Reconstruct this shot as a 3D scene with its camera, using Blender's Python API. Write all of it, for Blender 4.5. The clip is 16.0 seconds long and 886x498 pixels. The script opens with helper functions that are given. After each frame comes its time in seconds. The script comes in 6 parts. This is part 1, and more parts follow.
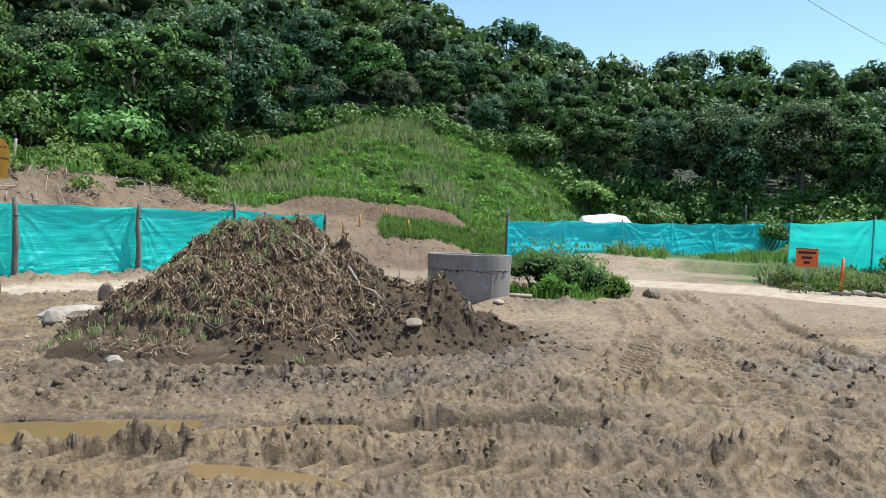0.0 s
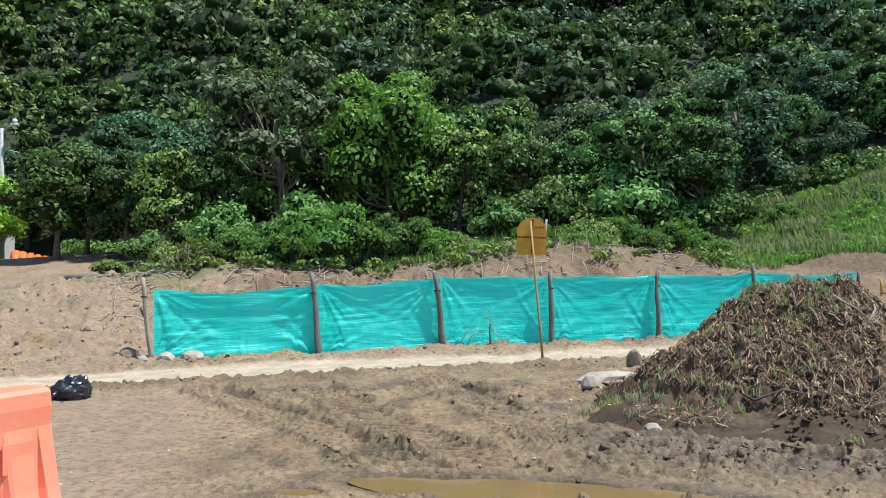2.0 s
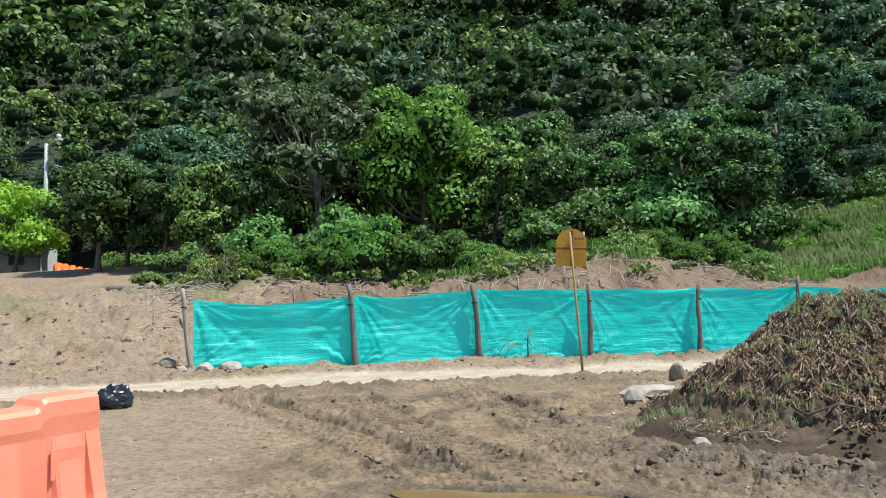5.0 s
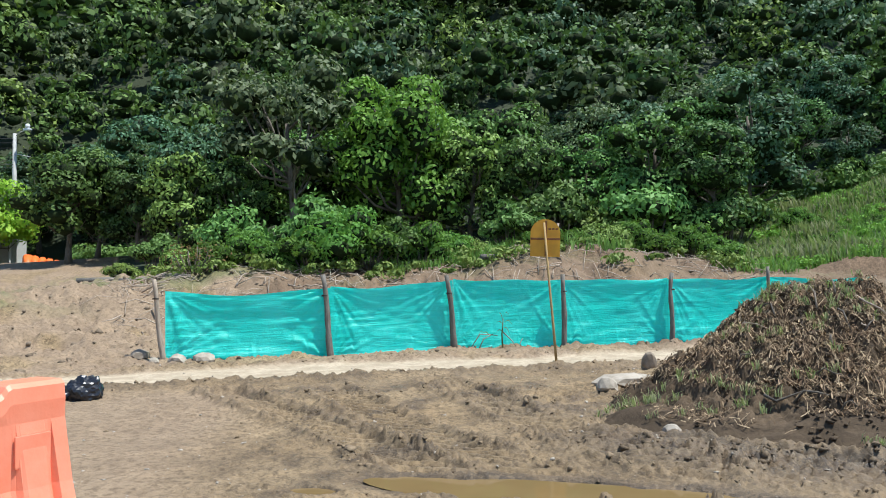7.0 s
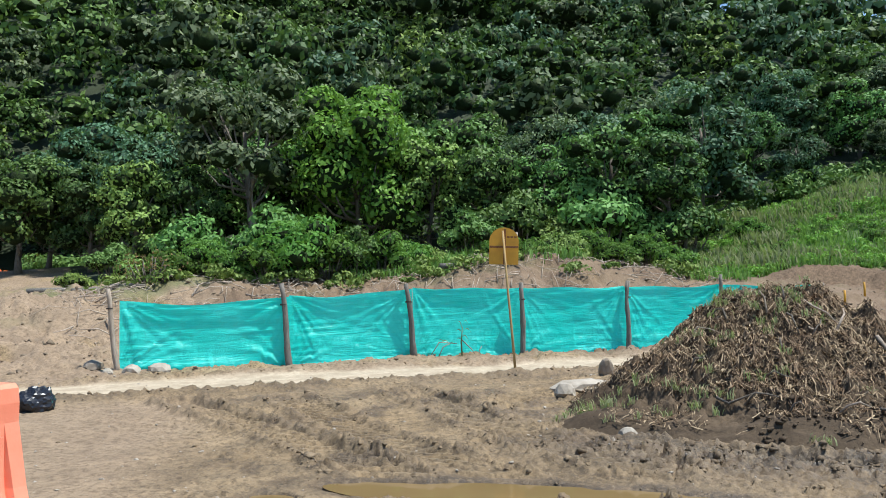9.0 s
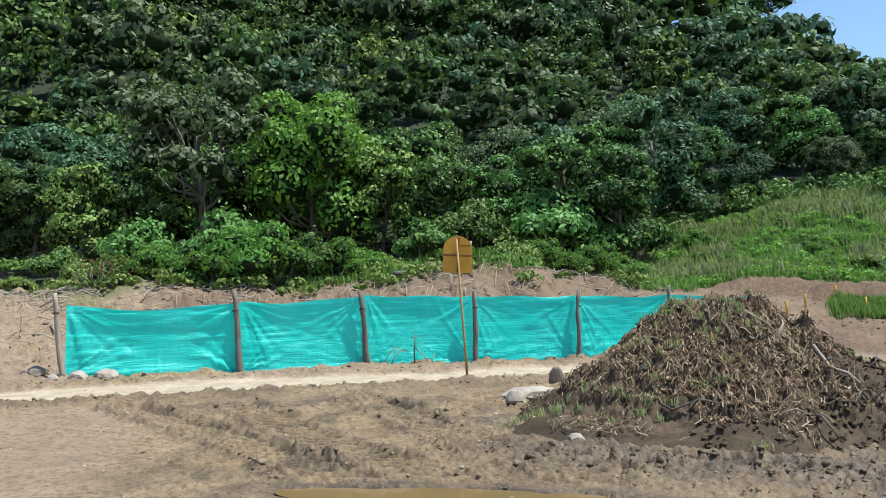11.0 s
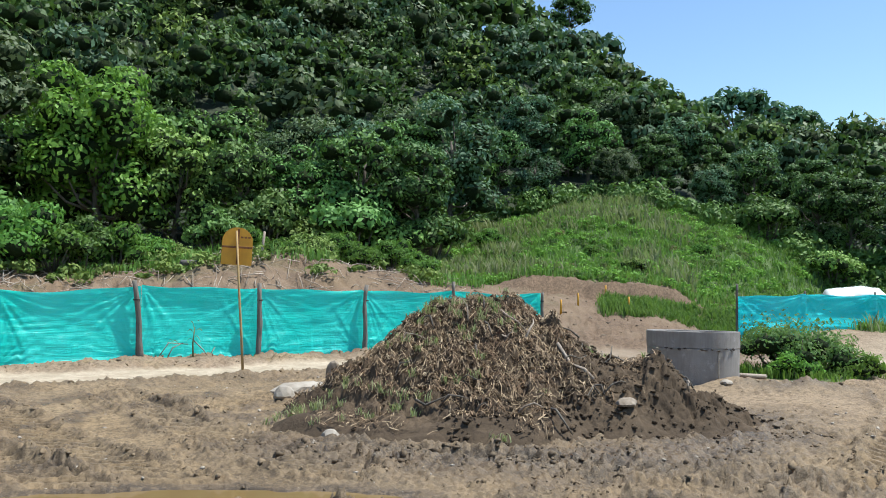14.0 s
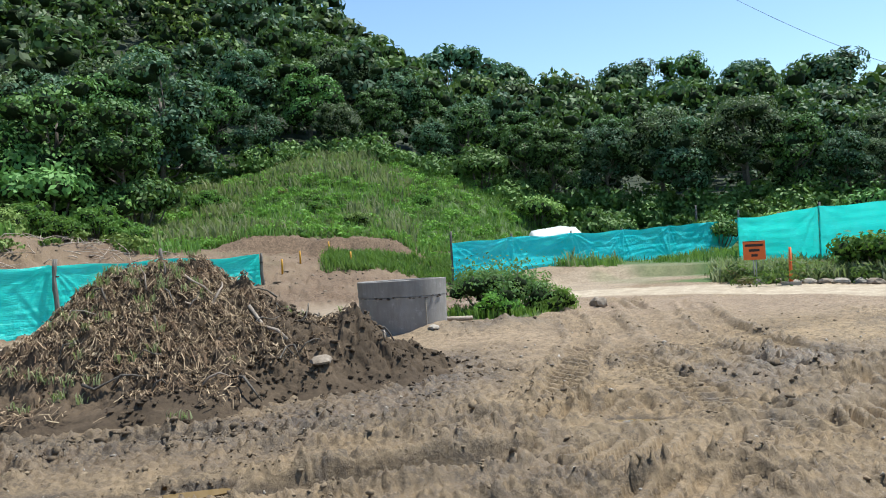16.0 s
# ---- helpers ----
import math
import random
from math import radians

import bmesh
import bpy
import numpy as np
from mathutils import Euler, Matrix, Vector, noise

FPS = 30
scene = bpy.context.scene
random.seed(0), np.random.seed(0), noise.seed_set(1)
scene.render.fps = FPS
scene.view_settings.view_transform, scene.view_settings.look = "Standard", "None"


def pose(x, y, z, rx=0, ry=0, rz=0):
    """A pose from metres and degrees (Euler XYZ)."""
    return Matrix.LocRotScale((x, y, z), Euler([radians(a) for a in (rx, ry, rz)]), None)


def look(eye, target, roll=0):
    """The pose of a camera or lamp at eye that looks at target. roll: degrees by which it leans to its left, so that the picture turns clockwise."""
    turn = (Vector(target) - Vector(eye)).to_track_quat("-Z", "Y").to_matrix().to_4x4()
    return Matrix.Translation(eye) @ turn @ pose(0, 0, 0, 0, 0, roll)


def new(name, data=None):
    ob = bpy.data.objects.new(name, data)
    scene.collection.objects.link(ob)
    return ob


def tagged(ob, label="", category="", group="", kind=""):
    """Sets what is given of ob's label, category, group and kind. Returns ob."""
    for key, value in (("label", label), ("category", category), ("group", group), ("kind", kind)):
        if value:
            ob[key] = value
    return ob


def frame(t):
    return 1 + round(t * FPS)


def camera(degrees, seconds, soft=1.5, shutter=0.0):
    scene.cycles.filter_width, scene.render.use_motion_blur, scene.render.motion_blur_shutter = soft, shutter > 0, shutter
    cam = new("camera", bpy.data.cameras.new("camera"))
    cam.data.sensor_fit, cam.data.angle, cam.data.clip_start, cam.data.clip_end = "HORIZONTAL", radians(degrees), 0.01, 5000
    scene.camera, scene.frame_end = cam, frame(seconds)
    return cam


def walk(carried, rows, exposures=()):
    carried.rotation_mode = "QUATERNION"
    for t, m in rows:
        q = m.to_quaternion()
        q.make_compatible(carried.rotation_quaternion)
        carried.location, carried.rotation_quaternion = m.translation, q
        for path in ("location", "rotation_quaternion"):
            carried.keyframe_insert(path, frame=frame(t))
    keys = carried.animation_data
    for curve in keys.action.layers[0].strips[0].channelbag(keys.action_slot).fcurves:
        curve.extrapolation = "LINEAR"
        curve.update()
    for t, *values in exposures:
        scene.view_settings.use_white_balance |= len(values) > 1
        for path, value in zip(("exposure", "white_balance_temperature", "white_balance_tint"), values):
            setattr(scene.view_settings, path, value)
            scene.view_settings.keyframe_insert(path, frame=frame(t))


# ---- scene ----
cam = camera(58.3, 16.0, 1.0)
PATH = [
    (0, (0.181, 0.081, 1.511), (1.418, 1.651, 1.43), 1.9),
    (0.5, (0.195, 0.158, 1.511), (1.149, 1.916, 1.487), -0.8),
    (1, (0.11, 0.232, 1.496), (0.675, 2.149, 1.54), -1.1),
    (1.5, (0.074, 0.27, 1.522), (0.329, 2.253, 1.577), -0.9),
    (2, (0.042, 0.32, 1.516), (0.14, 2.316, 1.589), -1.0),
    (2.5, (0.002, 0.353, 1.492), (0.059, 2.35, 1.567), -1.1),
    (3, (-0.043, 0.393, 1.473), (-0.012, 2.391, 1.558), -1.1),
    (3.5, (-0.058, 0.382, 1.479), (-0.047, 2.38, 1.574), -0.8),
    (6, (-0.026, 0.429, 1.463), (-0.005, 2.426, 1.574), -0.7),
    (6.5, (-0.026, 0.42, 1.45), (0.015, 2.418, 1.54), -0.5),
    (7, (-0.015, 0.421, 1.442), (0.06, 2.417, 1.531), -0.9),
    (7.5, (-0.017, 0.424, 1.429), (0.077, 2.42, 1.525), -0.5),
    (8, (0.012, 0.422, 1.413), (0.131, 2.416, 1.513), -0.8),
    (8.5, (-0.011, 0.404, 1.407), (0.14, 2.395, 1.513), -0.9),
    (11, (-0.029, 0.269, 1.399), (0.263, 2.243, 1.53), -0.6),
    (11.5, (-0.018, 0.288, 1.43), (0.382, 2.246, 1.52), 1.6),
    (12, (0.101, 0.159, 1.433), (0.741, 2.053, 1.471), 1.2),
    (12.5, (0.344, 0.119, 1.457), (0.972, 2.018, 1.444), 1.1),
    (13, (0.374, 0.089, 1.472), (0.958, 2.002, 1.489), 0.6),
    (13.5, (0.341, 0.08, 1.453), (1.045, 1.946, 1.601), 0.9),
    (14, (0.411, 0.108, 1.455), (1.162, 1.958, 1.565), 0.6),
    (14.5, (0.655, 0.069, 1.492), (1.355, 1.942, 1.53), -1.2),
    (15, (0.866, 0.039, 1.455), (1.696, 1.852, 1.613), -3.5),
    (15.5, (1.003, 0.116, 1.428), (2.12, 1.768, 1.574), -4.4),
    (16, (1.108, 0.232, 1.415), (2.412, 1.748, 1.404), -3.6),
]
walk(cam, [(t, look(eye, target, roll)) for t, eye, target, roll in PATH], [(0, 0.38, 6020, 5), (16, 0.38, 6020, 5)])

# ---- light ----
SUN_AZ, SUN_EL = radians(106), radians(67)
world = bpy.data.worlds.new("sky")
scene.world = world
world.use_nodes = True
wn = world.node_tree
sky = wn.nodes.new("ShaderNodeTexSky")
sky.sky_type, sky.sun_disc = "NISHITA", False
sky.sun_elevation, sky.sun_rotation = SUN_EL, SUN_AZ
sky.air_density, sky.dust_density, sky.ozone_density = 1.0, 0.0, 1.2
wn.links.new(sky.outputs["Color"], wn.nodes["Background"].inputs["Color"])
wn.nodes["Background"].inputs["Strength"].default_value = 0.145
sun = new("sun", bpy.data.lights.new("sun", "SUN"))
sun.data.energy, sun.data.angle, sun.data.color = 5.6, radians(0.53), (1.0, 0.95, 0.87)
to_sun = Vector((math.sin(SUN_AZ) * math.cos(SUN_EL), math.cos(SUN_AZ) * math.cos(SUN_EL), math.sin(SUN_EL)))
sun.matrix_world = look(to_sun * 50, (0, 0, 0))

rng = np.random.default_rng(7)


# ---- materials ----
class Mat:
    """A small builder of node materials."""

    def __init__(self, name):
        self.m = bpy.data.materials.new(name)
        self.m.use_nodes = True
        self.t = self.m.node_tree
        self.bsdf = self.t.nodes["Principled BSDF"]
        self.coord = self.t.nodes.new("ShaderNodeTexCoord")

    def put(self, socket, value):
        if isinstance(value, bpy.types.NodeSocket):
            self.t.links.new(value, socket)
        elif isinstance(value, tuple) and len(value) == 3 and socket.type == "RGBA":
            socket.default_value = (*value, 1)
        else:
            socket.default_value = value

    def noise(self, scale, detail=4, rough=0.6, stretch=None, where="Object", distort=0.0):
        n = self.t.nodes.new("ShaderNodeTexNoise")
        n.inputs["Scale"].default_value, n.inputs["Detail"].default_value = scale, detail
        n.inputs["Roughness"].default_value, n.inputs["Distortion"].default_value = rough, distort
        v = self.coord.outputs[where]
        if stretch:
            mp = self.t.nodes.new("ShaderNodeMapping")
            mp.inputs["Scale"].default_value = stretch
            self.t.links.new(v, mp.inputs["Vector"])
            v = mp.outputs["Vector"]
        self.t.links.new(v, n.inputs["Vector"])
        return n.outputs["Fac"]

    def ramp(self, fac, a, b, lo=0.35, hi=0.65):
        r = self.t.nodes.new("ShaderNodeValToRGB")
        e = r.color_ramp.elements
        e[0].position, e[1].position = lo, hi
        e[0].color = (*a, 1) if isinstance(a, tuple) else (a, a, a, 1)
        e[1].color = (*b, 1) if isinstance(b, tuple) else (b, b, b, 1)
        self.t.links.new(fac, r.inputs["Fac"])
        return r.outputs["Color"]

    def mix(self, fac, a, b, mode="MIX"):
        n = self.t.nodes.new("ShaderNodeMix")
        n.data_type, n.blend_type = "RGBA", mode
        self.put(n.inputs[0], fac)
        self.put(n.inputs[6], a)
        self.put(n.inputs[7], b)
        return n.outputs[2]

    def math(self, op, a, b=0.0):
        n = self.t.nodes.new("ShaderNodeMath")
        n.operation = op
        self.put(n.inputs[0], a)
        self.put(n.inputs[1], b)
        return n.outputs[0]

    def attr(self, name):
        n = self.t.nodes.new("ShaderNodeAttribute")
        n.attribute_name = name
        s = self.t.nodes.new("ShaderNodeSeparateColor")
        self.t.links.new(n.outputs["Color"], s.inputs["Color"])
        return s.outputs

    def random(self, island=False):
        if island:
            return self.t.nodes.new("ShaderNodeNewGeometry").outputs["Random Per Island"]
        return self.t.nodes.new("ShaderNodeObjectInfo").outputs["Random"]

    def bump(self, height, strength=0.4, distance=0.02):
        n = self.t.nodes.new("ShaderNodeBump")
        n.inputs["Strength"].default_value, n.inputs["Distance"].default_value = strength, distance
        self.t.links.new(height, n.inputs["Height"])
        self.t.links.new(n.outputs["Normal"], self.bsdf.inputs["Normal"])
        return n.outputs["Normal"]

    def done(self, color, rough=0.8, metal=0.0, spec=None):
        self.put(self.bsdf.inputs["Base Color"], color)
        self.put(self.bsdf.inputs["Roughness"], rough)
        self.put(self.bsdf.inputs["Metallic"], metal)
        if spec is not None:
            self.put(self.bsdf.inputs["Specular IOR Level"], spec)
        self.color = color
        return self.m

    def translucent(self, share, tint):
        """Lets part of the light through, as leaves and thin cloth do."""
        tr = self.t.nodes.new("ShaderNodeBsdfTranslucent")
        self.put(tr.inputs["Color"], tint)
        ms = self.t.nodes.new("ShaderNodeMixShader")
        ms.inputs[0].default_value = share
        self.t.links.new(self.bsdf.outputs[0], ms.inputs[1])
        self.t.links.new(tr.outputs[0], ms.inputs[2])
        self.t.links.new(ms.outputs[0], self.t.nodes["Material Output"].inputs["Surface"])
        return self.m


def soil_material(name, dry, dark, rough=0.9, fine=18.0, deep=0.008):
    b = Mat(name)
    big = b.noise(1.3, 5)
    small = b.noise(fine, 6, 0.7)
    c = b.mix(b.ramp(big, 0.0, 1.0, 0.3, 0.7), dark, dry)
    c = b.mix(b.ramp(small, 0.0, 0.75, 0.35, 0.75), c, tuple(v * 0.55 for v in dark))
    b.bump(small, 0.7, deep)
    return b.done(c, rough, 0.0, 0.2)


def ground_material():
    b = Mat("ground")
    z = b.attr("zone")
    z2 = b.attr("zone_b")
    big, mid, small, tiny = b.noise(0.6, 4), b.noise(2.3, 6, 0.7), b.noise(13, 6, 0.75), b.noise(60, 4, 0.7)
    mud = b.mix(b.ramp(mid, 0.0, 1.0, 0.40, 0.60), (0.145, 0.097, 0.048), (0.267, 0.183, 0.096))
    mud = b.mix(b.math("MULTIPLY", b.ramp(big, 0.0, 1.0, 0.42, 0.58), 0.6), mud, (0.349, 0.253, 0.146))
    mud = b.mix(b.ramp(small, 0.0, 0.85, 0.47, 0.58), mud, (0.082, 0.054, 0.027))
    mud = b.mix(b.ramp(b.noise(30, 5, 0.75), 0.0, 0.7, 0.52, 0.60), mud, (0.330, 0.234, 0.128))
    wet = b.mix(b.ramp(mid, 0.0, 1.0, 0.42, 0.58), (0.044, 0.028, 0.015), (0.109, 0.071, 0.037))
    wet = b.mix(b.ramp(b.noise(24, 5, 0.75), 0.0, 0.7, 0.50, 0.60), wet, (0.198, 0.136, 0.073))
    mud = b.mix(z[2], mud, wet)
    road = b.mix(b.ramp(mid, 0.0, 1.0, 0.4, 0.6), (0.32, 0.252, 0.170), (0.46, 0.372, 0.265))
    road = b.mix(b.ramp(small, 0.0, 0.6, 0.47, 0.62), road, (0.27, 0.20, 0.128))
    pale = b.mix(b.ramp(mid, 0.0, 1.0, 0.3, 0.7), (0.204, 0.143, 0.094), (0.318, 0.230, 0.152))
    pale = b.mix(b.ramp(small, 0.0, 0.8, 0.48, 0.60), pale, (0.140, 0.093, 0.058))
    pale = b.mix(b.ramp(tiny, 0.0, 0.4, 0.6, 0.72), pale, (0.380, 0.291, 0.200))
    grass = b.mix(b.ramp(mid, 0.0, 1.0), (0.042, 0.085, 0.016), (0.085, 0.13, 0.03))
    grass = b.mix(b.ramp(small, 0.0, 0.6, 0.5, 0.8), grass, (0.10, 0.08, 0.045))
    # floor of the wood: dark undergrowth, taken near black for shade beneath trees
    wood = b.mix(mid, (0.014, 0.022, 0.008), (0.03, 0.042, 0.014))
    c = b.mix(z2[0], mud, pale)
    c = b.mix(z[0], c, road)
    c = b.mix(z[1], c, grass)
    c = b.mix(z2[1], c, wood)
    red = b.mix(b.ramp(small, 0.0, 1.0, 0.35, 0.65), (0.084, 0.052, 0.029), (0.193, 0.125, 0.075))
    c = b.mix(z2[2], c, red)
    rough = b.math("SUBTRACT", 0.93, b.math("MULTIPLY", z[2], b.ramp(small, 0.25, 0.5)))
    h = b.math("ADD", b.math("MULTIPLY", small, 1.2), b.math("MULTIPLY", tiny, 0.4))
    h = b.math("MULTIPLY", h, b.math("SUBTRACT", 1.0, b.math("MULTIPLY", z[0], 0.7)))
    b.bump(h, 0.6, 0.035)
    return b.done(c, rough)


def leaf_material(name, a, c, share=0.16, gloss=0.45, scale=0.22, dead=None):
    b = Mat(name)
    base = b.mix(b.ramp(b.noise(scale, 2, where="Object"), 0.0, 1.0, 0.38, 0.62), a, c)
    base = b.mix(b.math("MULTIPLY", b.random(True), 0.55), base, tuple(min(1, v * 1.55) for v in c))
    hue = b.t.nodes.new("ShaderNodeHueSaturation")
    b.put(hue.inputs["Hue"], b.math("ADD", 0.485, b.math("MULTIPLY", b.random(), 0.03)))
    b.put(hue.inputs["Value"], b.math("ADD", 0.62, b.math("MULTIPLY", b.random(), 0.5)))
    b.put(hue.inputs["Color"], base)
    base = hue.outputs["Color"]
    if dead:
        base = b.mix(b.ramp(b.noise(1.1, 3), 0.0, 1.0, 0.55, 0.68), base, dead)
    b.done(base, gloss + 0.15, 0.0, 0.25)
    b.bump(b.noise(9, 2), 0.3, 0.05)
    return b.translucent(share, b.mix(0.5, base, (0.16, 0.30, 0.03), "MIX"))


def cloth_material(name, a, c):
    b = Mat(name)
    weave = b.noise(3.0, 5, 0.65, (1.0, 1.0, 5.0), distort=0.6)
    col = b.mix(b.ramp(b.noise(1.2, 4), 0.0, 1.0), a, c)
    col = b.mix(b.ramp(b.noise(6, 6, 0.7), 0.0, 0.12, 0.55, 0.75), col, (0.34, 0.30, 0.22))
    crease = b.noise(1.8, 6, 0.65, (0.7, 0.7, 9.0), distort=1.2)
    b.bump(b.math("ADD", weave, b.math("MULTIPLY", b.ramp(crease, 0.0, 1.0, 0.42, 0.60), 1.3)), 0.34, 0.045)
    b.done(col, 0.30, 0.0, 0.5)
    return b.translucent(0.45, b.mix(0.35, col, (0.10, 0.85, 0.75)))


def wood_material(name, a, c, stretch=(14, 14, 1.5)):
    b = Mat(name)
    g = b.noise(2.2, 6, 0.65, stretch)
    col = b.mix(b.ramp(g, 0.0, 1.0, 0.35, 0.68), a, c)
    col = b.mix(b.math("MULTIPLY", b.random(), 0.4), col, tuple(v * 0.6 for v in a))
    b.bump(g, 0.7, 0.02)
    return b.done(col, 0.85)


M_GROUND = ground_material()
M_CLOD = soil_material("mud_clods", (0.30, 0.222, 0.142), (0.19, 0.137, 0.084), 0.85, 26)
M_DARKCLOD = soil_material("wet_mud_clods", (0.19, 0.137, 0.085), (0.105, 0.074, 0.045), 0.6, 26)
# dark green for the cores added in crowns: inner shade put into colour
M_CROWN_SHADE = soil_material("crown_shade", (0.030, 0.052, 0.012), (0.013, 0.022, 0.006), 0.95, 3, 0.2)
M_HEAP = soil_material("heap_soil", (0.135, 0.095, 0.060), (0.060, 0.042, 0.027), 0.93, 14, 0.025)
M_BANKSOIL = soil_material("bank_clods", (0.270, 0.210, 0.150), (0.143, 0.106, 0.074), 0.93, 14)
M_LEAF = [leaf_material("leaf_deep", (0.057, 0.123, 0.031), (0.103, 0.188, 0.050)),
          leaf_material("leaf_mid", (0.082, 0.164, 0.035), (0.147, 0.252, 0.062)),
          leaf_material("leaf_yellowish", (0.147, 0.235, 0.047), (0.236, 0.340, 0.078)),
          leaf_material("leaf_dull", (0.103, 0.153, 0.070), (0.179, 0.225, 0.108)),
          leaf_material("leaf_blue", (0.054, 0.123, 0.058), (0.103, 0.186, 0.097))]
M_MANGO = leaf_material("leaf_bright", (0.103, 0.197, 0.027), (0.185, 0.307, 0.044), 0.32, 0.4)
M_LIME = leaf_material("leaf_lime", (0.235, 0.36, 0.03), (0.36, 0.50, 0.06), 0.45)
M_BUSH = leaf_material("leaf_bush", (0.078, 0.165, 0.028), (0.132, 0.245, 0.044), 0.4, 0.5, 0.8)
M_WEEDS = leaf_material("leaf_weeds", (0.13, 0.25, 0.035), (0.20, 0.34, 0.06), 0.4, 0.5, 1.2)
M_SEEDY = leaf_material("leaf_seedy", (0.091, 0.166, 0.044), (0.155, 0.223, 0.082), 0.4, 0.6, 1.2, (0.20, 0.125, 0.075))
M_RUSTY = leaf_material("leaf_rusty", (0.13, 0.075, 0.035), (0.17, 0.10, 0.05), 0.3, 0.7)
M_GRASS = leaf_material("grass_blade", (0.105, 0.208, 0.044), (0.175, 0.288, 0.071), 0.42, 0.6, 0.5)
M_DRYGRASS = leaf_material("dry_grass_blade", (0.196, 0.223, 0.102), (0.280, 0.288, 0.153), 0.42, 0.7, 0.5)


def straw_material():
    b = Mat("straw")
    k = b.random(True)
    c = b.mix(b.ramp(k, 0.0, 1.0, 0.3, 1.0), (0.10, 0.064, 0.035), (0.50, 0.375, 0.235))
    c = b.mix(b.ramp(b.noise(2.5, 3), 0.0, 0.5, 0.45, 0.65), c, (0.17, 0.10, 0.058))
    return b.done(c, 0.75, 0.0, 0.2)


M_STRAW = straw_material()
M_BARK = wood_material("bark", (0.085, 0.068, 0.052), (0.20, 0.17, 0.135))
M_POST = wood_material("post_bark", (0.095, 0.085, 0.072), (0.24, 0.212, 0.18))
M_PALEPOST = wood_material("weathered_post", (0.26, 0.20, 0.15), (0.46, 0.38, 0.30))
M_TEAL = cloth_material("teal_sheet", (0.045, 0.86, 0.73), (0.09, 0.93, 0.82))
M_CYAN = cloth_material("cyan_sheet", (0.05, 0.78, 0.86), (0.10, 0.85, 0.92))


def plain(name, a, c, scale=6.0, rough=0.6, metal=0.0, bump=0.15, spec=None):
    b = Mat(name)
    n = b.noise(scale, 6, 0.65)
    col = b.mix(b.ramp(n, 0.0, 1.0, 0.35, 0.7), a, c)
    b.bump(b.noise(scale * 7, 4), bump, 0.01)
    return b.done(col, rough, metal, spec)


M_BARRIER = plain("orange_plastic", (0.82, 0.225, 0.125), (0.84, 0.28, 0.17), 4, 0.42)
M_BARRIERDUST = plain("dusty_orange_plastic", (0.80, 0.27, 0.13), (0.78, 0.36, 0.21), 5, 0.6)
M_YELLOW = plain("yellow_paint", (0.60, 0.30, 0.012), (0.50, 0.235, 0.012), 7, 0.5)
M_RUST = plain("rusty_bar", (0.16, 0.06, 0.02), (0.24, 0.10, 0.03), 20, 0.8)
M_PALEWOOD = wood_material("pale_pole", (0.40, 0.26, 0.10), (0.54, 0.38, 0.17))
M_ROCK = plain("pale_rock", (0.27, 0.23, 0.18), (0.42, 0.365, 0.30), 5, 0.9, 0, 0.6)
M_DARKROCK = plain("earthy_rock", (0.19, 0.145, 0.10), (0.32, 0.26, 0.20), 6, 0.9, 0, 0.6)
M_BLACKBAG = plain("black_plastic", (0.008, 0.008, 0.011), (0.02, 0.02, 0.026), 5, 0.28)
M_SIGN = plain("orange_sign", (0.80, 0.16, 0.025), (0.70, 0.13, 0.02), 5, 0.5)
M_INK = plain("dark_ink", (0.025, 0.018, 0.015), (0.05, 0.03, 0.02), 9, 0.7)
M_TARP = plain("white_tarp", (0.62, 0.63, 0.60), (0.48, 0.50, 0.44), 2, 0.5)
M_GALV = plain("weathered_concrete_pole", (0.36, 0.35, 0.33), (0.46, 0.45, 0.42), 3, 0.8)
M_WHITEWALL = plain("white_wall", (0.74, 0.73, 0.70), (0.60, 0.58, 0.54), 2, 0.85)
M_GREYWALL = plain("raw_wall", (0.30, 0.27, 0.235), (0.40, 0.36, 0.31), 2, 0.9)
M_DARKDOOR = plain("dark_door", (0.05, 0.035, 0.028), (0.08, 0.06, 0.045), 3, 0.7)
M_ROOF = plain("tin_roof", (0.26, 0.22, 0.19), (0.36, 0.32, 0.28), 3, 0.5, 0.4)
M_WIRE = plain("wire", (0.02, 0.02, 0.02), (0.04, 0.04, 0.04), 3, 0.6)
M_LAMP = plain("lamp_glass", (0.7, 0.72, 0.74), (0.6, 0.62, 0.64), 3, 0.25)
M_CLOUD = plain("cloud", (0.9, 0.9, 0.9), (0.85, 0.86, 0.88), 0.01, 1.0)


def concrete_material():
    b = Mat("cast_concrete")
    big, mid, tiny = b.noise(1.7, 5), b.noise(7, 6, 0.7), b.noise(60, 3)
    streak = b.noise(4.0, 4, 0.6, (5, 5, 0.7))
    c = b.mix(b.ramp(big, 0.0, 1.0, 0.35, 0.65), (0.21, 0.188, 0.166), (0.30, 0.272, 0.245))
    c = b.mix(b.ramp(streak, 0.0, 0.5, 0.45, 0.7), c, (0.19, 0.16, 0.14))
    c = b.mix(b.ramp(mid, 0.0, 0.5, 0.58, 0.72), c, (0.50, 0.47, 0.44))
    b.bump(b.math("ADD", mid, tiny), 0.35, 0.02)
    return b.done(c, 0.88)


def water_material():
    b = Mat("muddy_water")
    c = b.mix(b.noise(1.5, 3), (0.150, 0.098, 0.042), (0.215, 0.145, 0.065))
    b.bump(b.noise(6, 2), 0.04, 0.01)
    b.done(c, 0.06, 0.0, 0.5)
    b.put(b.bsdf.inputs["IOR"], 1.33)
    return b.m


M_CONCRETE, M_WATER = concrete_material(), water_material()


